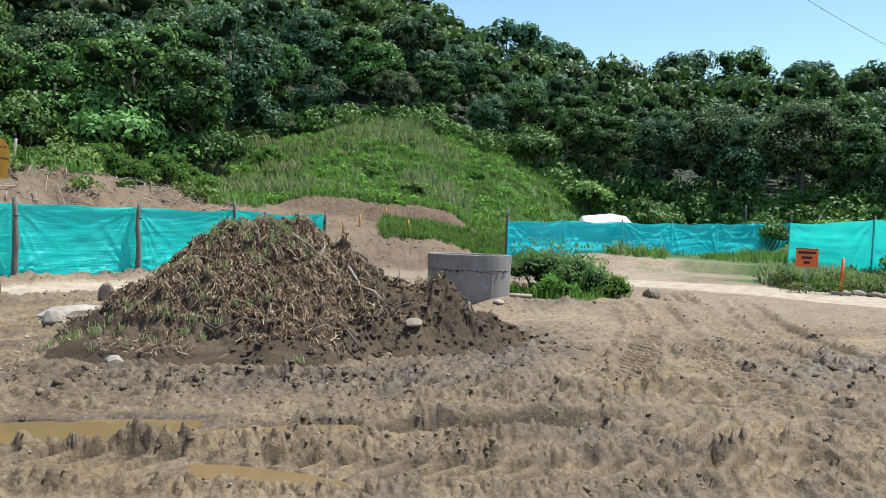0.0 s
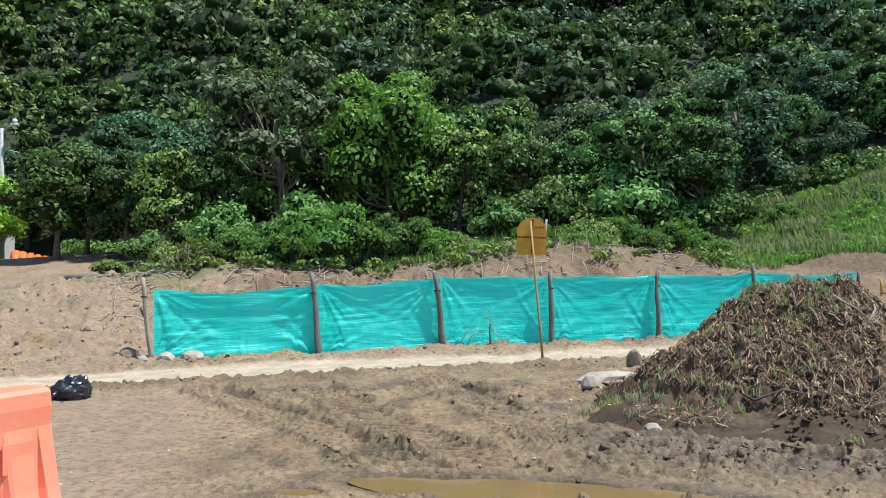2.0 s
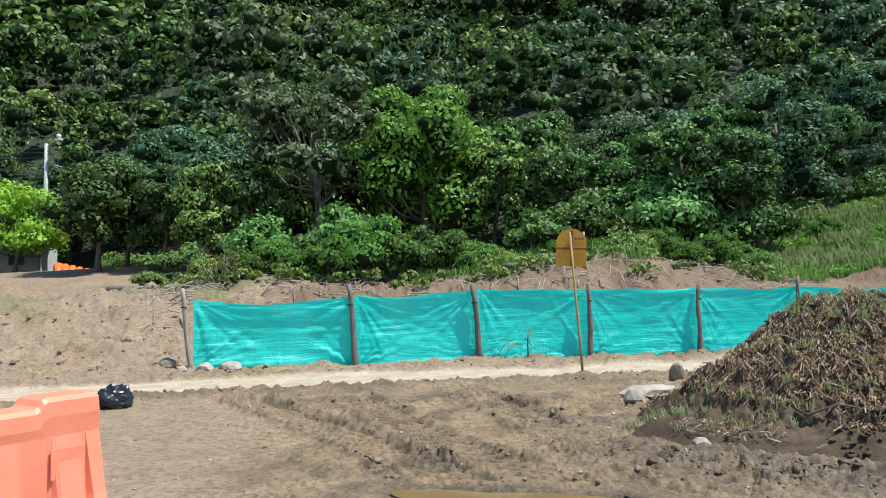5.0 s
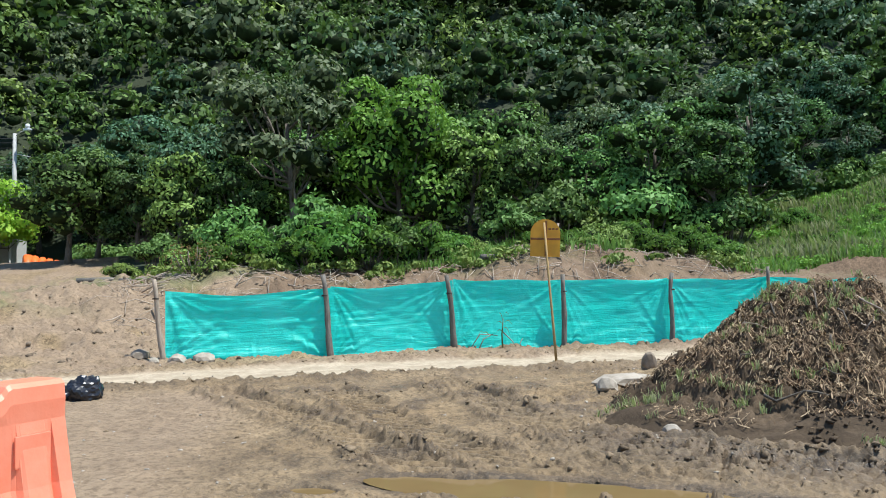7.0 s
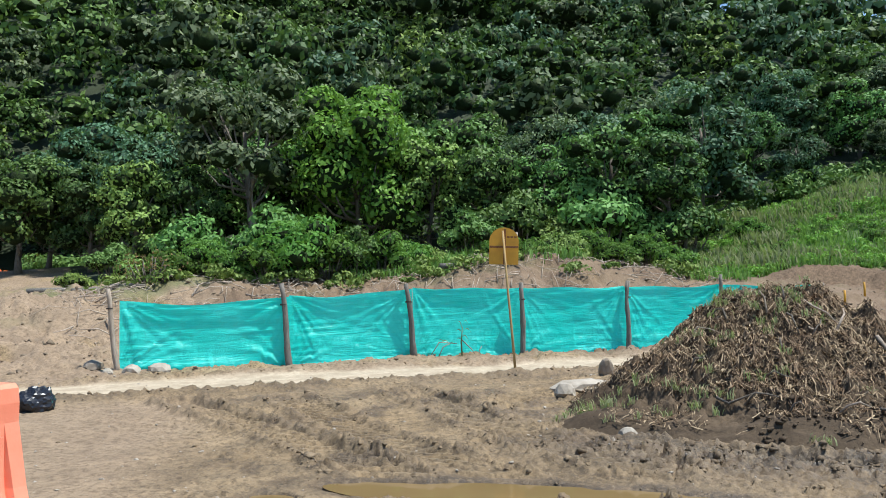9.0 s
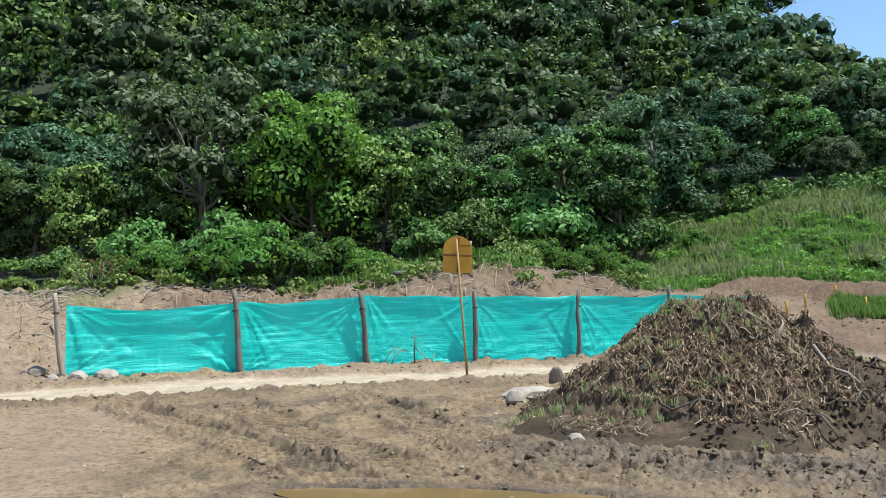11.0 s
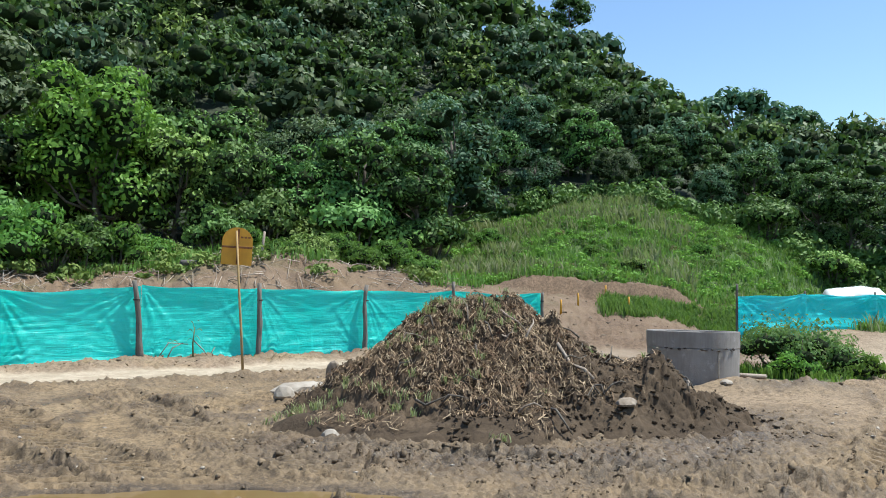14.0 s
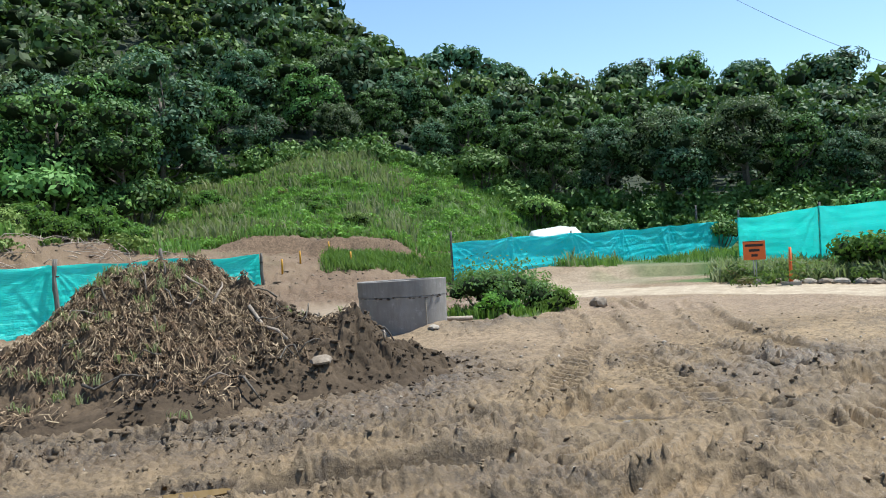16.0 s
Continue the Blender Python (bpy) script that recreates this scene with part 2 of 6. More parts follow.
# ---- mesh helpers ----
def mesh_of(name, verts, faces, material, smooth=False):
    """A mesh from arrays; faces is one array (n, k) or a list of such arrays."""
    me = bpy.data.meshes.new(name)
    groups = faces if isinstance(faces, list) else [faces]
    verts = np.asarray(verts, dtype=np.float32)
    loops = np.concatenate([g.reshape(-1) for g in groups]).astype(np.int32)
    sizes = np.concatenate([np.full(len(g), g.shape[1], dtype=np.int32) for g in groups])
    me.vertices.add(len(verts))
    me.vertices.foreach_set("co", verts.reshape(-1))
    me.loops.add(len(loops))
    me.loops.foreach_set("vertex_index", loops)
    me.polygons.add(len(sizes))
    me.polygons.foreach_set("loop_start", np.concatenate([[0], np.cumsum(sizes)[:-1]]).astype(np.int32))
    if smooth:
        me.polygons.foreach_set("use_smooth", np.ones(len(sizes), dtype=bool))
    me.update(calc_edges=True)
    for m in material if isinstance(material, list) else [material]:
        me.materials.append(m)
    return me


def bm_mesh(name, bm, material, smooth=False):
    me = bpy.data.meshes.new(name)
    for f in bm.faces:
        f.smooth = smooth
    bm.to_mesh(me)
    bm.free()
    me.materials.append(material)
    return me


def part(name, data, material, parent, label="", smooth=False):
    """One mesh object under a thing or a part; data is a bmesh or a mesh."""
    me = bm_mesh(name, data, material, smooth) if isinstance(data, bmesh.types.BMesh) else data
    ob = new(name, me)
    ob.parent = parent
    return tagged(ob, label)


def thing(name, label, category, m=None, group="", kind=""):
    """An empty at the base of a thing."""
    ob = tagged(new(name), label, category, group, kind)
    ob.empty_display_size = 0.1
    if m is not None:
        ob.matrix_world = m
    return ob


def solid(name, data, material, label, category, m=None, group="", kind="", smooth=False):
    """A thing of one mesh."""
    me = bm_mesh(name, data, material, smooth) if isinstance(data, bmesh.types.BMesh) else data
    ob = tagged(new(name, me), label, category, group, kind)
    if m is not None:
        ob.matrix_world = m
    return ob


def box(bm, size, at=(0, 0, 0), bevel=0.0, turn=None):
    m = Matrix.Translation(at) @ (turn or Matrix()) @ Matrix.Diagonal((*size, 1))
    r = bmesh.ops.create_cube(bm, size=1, matrix=m)
    if bevel:
        edges = list({e for v in r["verts"] for e in v.link_edges})
        bmesh.ops.bevel(bm, geom=edges, offset=bevel, segments=2, affect="EDGES", profile=0.5)
    return bm


def tube(path, radii, sides=8, wobble=0.0, seed=0):
    """A tapered tube along points: arrays of vertices and quads, with capped ends left as fans."""
    path = np.asarray(path, float)
    r2 = np.random.default_rng(seed)
    n = len(path)
    tang = np.gradient(path, axis=0)
    tang /= np.linalg.norm(tang, axis=1, keepdims=True) + 1e-9
    ref = np.array((0.31, 0.77, 0.1)) if abs(tang[0, 2]) > 0.5 else np.array((0, 0, 1.0))
    a = np.cross(tang, ref)
    a /= np.linalg.norm(a, axis=1, keepdims=True)
    b = np.cross(tang, a)
    ang = np.linspace(0, 2 * np.pi, sides, endpoint=False)
    rad = np.asarray(radii, float)[:, None] * (1 + wobble * r2.uniform(-1, 1, (n, sides)))
    v = path[:, None] + rad[..., None] * (np.cos(ang)[None, :, None] * a[:, None] + np.sin(ang)[None, :, None] * b[:, None])
    v = v.reshape(-1, 3)
    i = np.arange(n - 1)[:, None] * sides + np.arange(sides)[None]
    j = np.arange(n - 1)[:, None] * sides + (np.arange(sides)[None] + 1) % sides
    q = np.stack([i, j, j + sides, i + sides], -1).reshape(-1, 4)
    ends = [np.arange(sides)[None, ::-1], (np.arange(sides) + (n - 1) * sides)[None]]
    return v, q, ends


class Pile:
    """Gathers vertices and faces of many small pieces into one mesh."""

    def __init__(self):
        self.v, self.f, self.n = [], {}, 0

    def add(self, v, *groups):
        for g in groups:
            g = np.asarray(g)
            self.f.setdefault(g.shape[1], []).append(g + self.n)
        self.v.append(np.asarray(v))
        self.n += len(v)

    def mesh(self, name, material, smooth=False):
        return mesh_of(name, np.concatenate(self.v), [np.concatenate(g) for g in self.f.values()], material, smooth)


def add_tube(pile, path, radii, sides=6, wobble=0.0, seed=0):
    v, q, ends = tube(path, radii, sides, wobble, seed)
    pile.add(v, q, *ends)


# ---- noise on arrays ----
def lattice(ix, iy, seed):
    h = (ix.astype(np.int64) * 374761393 + iy.astype(np.int64) * 668265263 + seed * 1442695041) & 0xFFFFFFFF
    h = ((h ^ (h >> 13)) * 1274126177) & 0xFFFFFFFF
    return ((h ^ (h >> 16)) & 0xFFFF) / 65535.0


def vnoise(x, y, seed=0):
    ix, iy = np.floor(x), np.floor(y)
    fx, fy = x - ix, y - iy
    fx, fy = fx * fx * (3 - 2 * fx), fy * fy * (3 - 2 * fy)
    a, b = lattice(ix, iy, seed), lattice(ix + 1, iy, seed)
    c, d = lattice(ix, iy + 1, seed), lattice(ix + 1, iy + 1, seed)
    return (a * (1 - fx) + b * fx) * (1 - fy) + (c * (1 - fx) + d * fx) * fy


def fbm(x, y, octaves=4, seed=0, gain=0.5):
    s, amp, tot = 0, 1.0, 0
    for k in range(octaves):
        s = s + amp * vnoise(x * 2 ** k + 17.3 * k, y * 2 ** k - 9.1 * k, seed + k)
        tot += amp
        amp *= gain
    return s / tot * 2 - 1


def lumps(x, y, seed=0):
    """Rounded clods on a jittered lattice: 1 at a clod's crown, 0 between clods."""
    ix, iy = np.floor(x), np.floor(y)
    best = np.full(np.shape(x), 9.0)
    tall = np.zeros(np.shape(x))
    for ox in (-1, 0, 1):
        for oy in (-1, 0, 1):
            cx, cy = ix + ox, iy + oy
            d = np.hypot(cx + lattice(cx, cy, seed) - x, cy + lattice(cx, cy, seed + 1) - y)
            near = d < best
            best = np.where(near, d, best)
            tall = np.where(near, lattice(cx, cy, seed + 2), tall)
    return np.sqrt(np.clip(1 - (best / 0.62) ** 2, 0, 1)) * tall ** 1.6


def step(a, b, x):
    k = np.clip((x - a) / (b - a), 0, 1)
    return k * k * (3 - 2 * k)


def plates(x, y, seed=0):
    """Broken blocks with gaps between them, each of its own height."""
    x, y = x + 0.35 * fbm(x * 1.3, y * 1.3, 2, seed + 7), y + 0.35 * fbm(x * 1.3 + 40, y * 1.3, 2, seed + 8)
    ix, iy = np.floor(x), np.floor(y)
    f1, f2 = np.full(np.shape(x), 9.0), np.full(np.shape(x), 9.0)
    tall = np.zeros(np.shape(x))
    for ox in (-1, 0, 1):
        for oy in (-1, 0, 1):
            cx, cy = ix + ox, iy + oy
            d = np.hypot(cx + lattice(cx, cy, seed) - x, cy + lattice(cx, cy, seed + 1) - y)
            near = d < f1
            f2 = np.where(near, f1, np.minimum(f2, d))
            tall = np.where(near, lattice(cx, cy, seed + 2), tall)
            f1 = np.where(near, d, f1)
    return step(0.02, 0.16, f2 - f1) * (0.15 + 0.85 * tall ** 1.5)


def along(x, y, line):
    """Distance from a polyline, signed side, and the way run along it."""
    best = np.full(np.shape(x), 1e9)
    run = np.zeros(np.shape(x))
    side = np.zeros(np.shape(x))
    s0 = 0.0
    for (ax, ay), (bx, by) in zip(line[:-1], line[1:]):
        dx, dy = bx - ax, by - ay
        ln = math.hypot(dx, dy)
        k = np.clip(((x - ax) * dx + (y - ay) * dy) / ln ** 2, 0, 1)
        ex, ey = x - ax - k * dx, y - ay - k * dy
        d = np.hypot(ex, ey)
        better = d < best
        best = np.where(better, d, best)
        run = np.where(better, s0 + k * ln, run)
        side = np.where(better, np.sign(ex * dy - ey * dx), side)
        s0 += ln
    return best, side, run


def smooth_line(pts, n=6):
    """A rounder polyline through the given corners."""
    p = np.array(pts, float)
    for _ in range(3):
        q = np.empty((2 * len(p), 2))
        q[0], q[-1] = p[0], p[-1]
        q[1:-1:2] = 0.75 * p[:-1] + 0.25 * p[1:]
        q[2:-1:2] = 0.25 * p[:-1] + 0.75 * p[1:]
        p = q
    return [tuple(v) for v in p[::2]] + [tuple(p[-1])]


# ---- the land ----
# by azimuth (degrees, clockwise from +y): foot of the rise, height 27 m out, height 45 m out, elevation of the wooded skyline
AZ = np.array([-180, -75, -45, -30, -20, -12, 0, 9, 15, 24, 27, 29, 32, 35, 38, 41.5, 50, 57, 72, 100, 180], float)
FOOT = np.array([40, 20, 14.5, 15, 16, 18, 19, 19.3, 19.5, 20, 19.3, 18.8, 18, 18, 18, 21, 24, 27, 30, 34, 40], float)
RISE27 = np.array([0, .8, 1.3, 1.4, 1.6, 2.1, 2.0, 2.7, 2.4, 1.75, 1.6, 1.5, 1.35, 1.2, 1.1, .75, .45, .3, .25, 0, 0], float)
RISE45 = np.array([0, 1.8, 2.5, 2.6, 3.0, 3.4, 3.4, 4.0, 4.0, 4.6, 5.1, 5.4, 6.0, 6.2, 6.1, 5.2, 3.3, 2.5, 1.9, .5, 0], float)
SKYLINE = np.array([1, 14, 24, 24.5, 24.5, 24.5, 24.5, 24.2, 23.6, 22.0, 20.6, 18.8, 16.9, 15.2, 12.5, 9.4, 8.5, 8.2, 6.8, 4, 1], float)
HILLFOOT = np.array([44, 60, 62, 62, 60, 46, 44, 44, 44, 44, 44, 44, 44, 44, 44, 44, 44, 44, 44, 44, 44], float)
RIDGE = 150.0

PUDDLES = [((0.95, 5.96), (0.94, -0.34), 1.25, 0.33), ((2.2, 4.25), (0.62, -0.78), 0.45, 0.13), ((2.75, 5.10), (0.93, -0.37), 0.50, 0.10),
           ((6.05, 3.92), (0.7, -0.7), 0.24, 0.10), ((-0.75, 6.2), (0.9, -0.4), 0.16, 0.08), ((5.8, 4.35), (0.6, -0.8), 0.22, 0.07)]
ROAD = smooth_line([(-30, 4.5), (-12, 10.6), (-6.2, 12.75), (-3.5, 13.6), (0.1, 14.55), (4.4, 15.25), (8, 15.7), (11.8, 15.45), (14.6, 14.3), (17.0, 12.2), (18.0, 9.5), (17.6, 6.0), (16, 0), (14, -12)])
SPUR = smooth_line([(14.5, 14.2), (17.5, 14.6), (20, 15.0), (23, 15.2)])
# tyre tracks: line, half width, depth, lug pitch
TRACKS = [(smooth_line([(0.3, 12.3), (0.75, 10.6), (1.4, 7.9), (2.1, 6.4)]), 0.27, 0.05, 0.26),
          (smooth_line([(-1.3, 11.6), (-0.7, 10.0), (0.2, 7.6), (1.0, 6.2)]), 0.25, 0.05, 0.24),
          (smooth_line([(-2.7, 11.5), (-1.35, 9.25), (-0.3, 7.4), (0.3, 6.35)]), 0.22, 0.05, 0.22),
          (smooth_line([(2.3, 7.3), (3.2, 6.55), (3.95, 5.7), (5.0, 4.85), (6.4, 4.2)]), 0.22, 0.05, 0.20),
          (smooth_line([(0.2, 6.2), (2.0, 5.3), (3.6, 4.4), (4.8, 3.95), (6.4, 3.0)]), 0.24, 0.09, 0.0),
          (smooth_line([(0.3, 5.6), (1.4, 4.95), (2.2, 4.3), (3.6, 3.3), (5.2, 2.5)]), 0.24, 0.06, 0.22),
          (smooth_line([(5.0, 3.6), (6.0, 2.95), (7.4, 2.5), (9, 2.2)]), 0.28, 0.06, 0.20),
          (smooth_line([(5.6, 4.5), (6.9, 3.7), (8.4, 3.0), (10, 2.4)]), 0.25, 0.06, 0.22),
          (smooth_line([(15, 10.6), (11.4, 7.4), (9.3, 5.4), (8.4, 4.0), (8.0, 2.8)]), 0.22, 0.05, 0.15),
          (smooth_line([(14.6, 8.7), (11.4, 6.4), (9.8, 4.8), (9.3, 3.7), (9.2, 2.6)]), 0.24, 0.055, 0.15),
          (smooth_line([(12.6, 9.4), (9.0, 6.1), (7.6, 4.8), (6.9, 3.6), (6.5, 2.6)]), 0.22, 0.05, 0.17),
          (smooth_line([(13, 11), (10.4, 7.8), (8.2, 6.2), (6.4, 5.0)]), 0.20, 0.035, 0.17)]
HEAP_AT = (4.35, 9.0)


def polar(x, y):
    return np.degrees(np.arctan2(x, y)), np.hypot(x, y)


def land(x, y):
    """Height of the land without its small relief."""
    x, y = np.asarray(x, float), np.asarray(y, float)
    az, r = polar(x, y)
    az = az + 2.0 * fbm(r * 0.05, az * 0.05, 2, 5)
    foot, z27, z45 = np.interp(az, AZ, FOOT), np.interp(az, AZ, RISE27), np.interp(az, AZ, RISE45)
    top = 1.5 + RIDGE * np.tan(np.radians(np.interp(az, AZ, SKYLINE))) - 8.5
    top = np.maximum(top, z45)
    k = np.clip((r - foot) / (27 - np.minimum(foot, 26)), 0, None)
    z = z27 * step(0, 1, k)
    ramp = np.interp(az, [44, 50], [27, 39])
    z = np.where(r > 27, z27 + (z45 - z27) * step(0, 1, (r - ramp) / (44 - ramp)), z)
    # a low scarp cut into the foot of the grassy rise
    z = z + 0.55 * step(26.55, 26.8, r + 0.35 * fbm(x * 0.9, y * 0.9, 2, 6)) * (1 - step(29, 39, r)) * step(26, 30, az) * step(42, 38.5, az)
    start = np.interp(az, AZ, HILLFOOT)
    hill = z45 + (top - z45) * np.clip((r - start) / (RIDGE - start), 0, 1) ** 0.95
    hill = np.where(r > RIDGE, top * (0.15 + 0.85 * np.exp(-((r - RIDGE) / 260) ** 2)), hill)
    return np.where(r > 44, hill, z)


def roadness(x, y):
    d, _, _ = along(x, y, ROAD)
    d2, _, _ = along(x, y, SPUR)
    wob = 0.16 * fbm(x * 0.9, y * 0.9, 3, 11)
    wide = np.interp(x, [-8, 10, 14, 17], [0.95, 0.95, 1.1, 1.25])
    return np.maximum(1 - step(wide - 0.12, wide + 0.12, d + wob), (1 - step(1.0, 1.9, d2 + wob)) * 0.35)


def relief(x, y):
    """Small relief of the yard, wetness there, and how clodded it is."""
    az, r = polar(x, y)
    road = roadness(x, y)
    near = 1 - step(26, 40, r)
    rough = 0.35 + 0.65 * step(-0.15, 0.25, fbm(x * 0.45, y * 0.45, 3, 21))
    calm = np.maximum(step(-1.2, -2.6, x - 0.12 * (9 - y)) * step(12.5, 11, y), step(6.3, 7.4, x) * step(5.2, 7.0, y) * 0.55)
    rough = (0.25 + 0.75 * rough) * (1 - 0.55 * calm) * (1 - 0.9 * road)
    z = near * (0.04 * fbm(x * 0.7, y * 0.7, 3, 1) + rough * (0.020 * fbm(x * 2.6, y * 2.6, 4, 2, 0.7) - 0.030 * np.abs(fbm(x * 5, y * 5, 4, 3, 0.8)) + 0.01))
    crisp = 0.35 + 0.65 * step(-0.25, 0.2, fbm(x * 0.8, y * 0.8, 3, 406))
    lump = near * crisp * (0.024 * plates(x * 6.0, y * 6.0, 401) + 0.046 * plates(x * 12, y * 12, 411) + 0.026 * plates(x * 23, y * 23, 421) - 0.028)
    z = z + rough * lump
    yard = (1 - step(11.5, 13.5, r)) * (1 - calm) * (1 - road)
    streak = fbm((x + y) * 0.35, (x - y) * 1.1, 4, 151, 0.65)
    front = step(9.0, 6.5, r) * step(-8, 4, az)
    wet, clod = yard * (0.04 + 0.30 * front + (0.80 - 0.3 * front) * step(-0.02, 0.22, streak) * (0.5 + 0.5 * step(-0.1, 0.1, fbm(x * 3, y * 3, 3, 152)))), rough * 0.12
    for i, (line, half, depth, pitch) in enumerate(TRACKS):
        d, side, s = along(x, y, line)
        ok = d < half * 3
        wob = 0.04 * fbm(x * 2.2, y * 2.2, 2, 31 + i)
        dd = d + wob
        inside = 1 - step(half * 0.8, half * 1.08, dd)
        berm = np.exp(-((dd - half * 1.35) / (half * 0.34)) ** 2) * (0.45 + 0.55 * vnoise(x * 3.3, y * 3.3, 41 + i))
        fade = 0.35 + 0.65 * step(-0.1, 0.5, fbm(x * 0.5, y * 0.5, 2, 51 + i) + 0.45)
        z = np.where(ok, z * (1 - 0.85 * inside * fade) + fade * (-1.3 * depth * inside + depth * 0.95 * berm + 1.2 * berm * lump), z)
        if pitch:
            lug = np.sin(2 * np.pi * (s / pitch + 1.1 * d / half * np.where(side > 0, 1, -1)))
            z = z + np.where(ok, inside * fade * 0.075 * step(-0.1, 0.35, lug) * (0.55 + vnoise(x * 2, y * 2, 61)), 0)
        clod = np.maximum(clod, np.where(ok, berm * fade, 0))
        wet = np.maximum(wet, np.where(ok, np.maximum(inside * fade * (0.30 if pitch else 0.8), 0.6 * berm * fade * (1 - step(9, 12, r))), 0))
    # spoil along the road's edges and below the heap
    d, side, s = along(x, y, ROAD)
    edge = np.exp(-((d - 1.25) / 0.28) ** 2) * step(-9, -6, x) * step(9.5, 7, x) * (0.4 + 0.6 * vnoise(x * 1.7, y * 1.7, 71))
    z = z + 0.09 * edge * (0.6 + 0.8 * vnoise(x * 5, y * 5, 72))
    clod = np.maximum(clod, edge)
    wallow = np.exp(-(((x - 8.9) / 1.5) ** 2 + ((y - 4.0) / 0.75) ** 2))
    z = z + wallow * 0.08 * fbm(x * 2.6, y * 2.6, 3, 81)
    wet = np.maximum(wet, 1.15 * wallow)
    # near foot of the heap darkened: moist soil, and overhang shade put into colour
    skirt = np.exp(-((np.hypot((x - HEAP_AT[0] - 0.2) / 2.9, (y - HEAP_AT[1] + 0.2) / 2.9) - 0.98) / 0.34) ** 2) * step(9, 7.5, y)
    wet = np.maximum(wet, 1.0 * skirt)
    clod = np.maximum(clod, np.maximum(skirt * 0.9, wallow * 1.0))
    heap2 = np.exp(-(((x - 9.95 + 0.25 * (y - 9.3)) / 0.85) ** 2 + ((y - 9.3 + 0.3 * (x - 9.95)) / 0.42) ** 2))
    z = z + heap2 * (0.16 + 0.10 * fbm(x * 4, y * 4, 3, 91))
    wet, clod = np.maximum(wet, heap2 * 0.9), np.maximum(clod, heap2)
    heap3 = np.exp(-(((x - 9.35) / 0.55) ** 2 + ((y - 9.95) / 0.35) ** 2))
    z = z + heap3 * 0.16
    # broken clods, in clusters and along the ruts
    cluster = step(0.0, 0.28, fbm(x * 1.1, y * 1.1, 3, 161))
    mask = near * (1 - road) * np.clip(1.1 * clod + 0.75 * rough * cluster * (1 - 0.8 * calm), 0, 1)
    z = z + mask * (0.046 * plates(x * 8, y * 8, 431) + 0.028 * plates(x * 15, y * 15, 441) - 0.01)
    wet = np.maximum(wet, 0.62 * mask * (1 - step(13, 17, r)))
    for (cx, cy), (ux, uy), a, b in PUDDLES:
        n = math.hypot(ux, uy)
        ux, uy = ux / n, uy / n
        u, v = (x - cx) * ux + (y - cy) * uy, -(x - cx) * uy + (y - cy) * ux
        q = np.hypot(u / a, v / b) + 0.30 * fbm(x * 2.5, y * 2.5, 3, 101)
        basin = 1 - step(0.92, 1.22, q)
        soft = 1 - step(1.15, 2.0, q)
        z = z * (1 - 0.72 * soft) - 0.012 * soft
        z = z * (1 - basin) - 0.085 * basin
        wet = np.maximum(wet, 1 - step(1.0, 1.8, q))
    # gullied bank behind the sheeting and to its side
    gul = step(17, 20, r) * (1 - step(30, 40, r)) * step(26, 10, az)
    z = z + gul * (0.30 * fbm(x * 0.9, y * 0.9, 5, 111, 0.65) - 0.30 * np.abs(fbm(x * 1.6, y * 0.7, 4, 112, 0.6)))
    rubble = step(15, 17.5, r) * (1 - step(29, 34, r)) * step(46, 42, az) * (1 - road)
    z = z + rubble * (0.10 * plates(x * 1.7, y * 1.7, 451) * vnoise(x * 0.6, y * 0.6, 452) + 0.09 * plates(x * 4.3, y * 4.3, 461) + 0.10 * fbm(x * 1.1, y * 1.1, 4, 471, 0.65))
    z = z + step(28, 60, r) * 0.8 * fbm(x * 0.12, y * 0.12, 3, 113)
    return z, wet, clod, road, calm


def ground_z(x, y):
    x, y = np.atleast_1d(np.asarray(x, float)), np.atleast_1d(np.asarray(y, float))
    return land(x, y) + relief(x, y)[0]


def gz(x, y):
    return float(ground_z(x, y)[0])


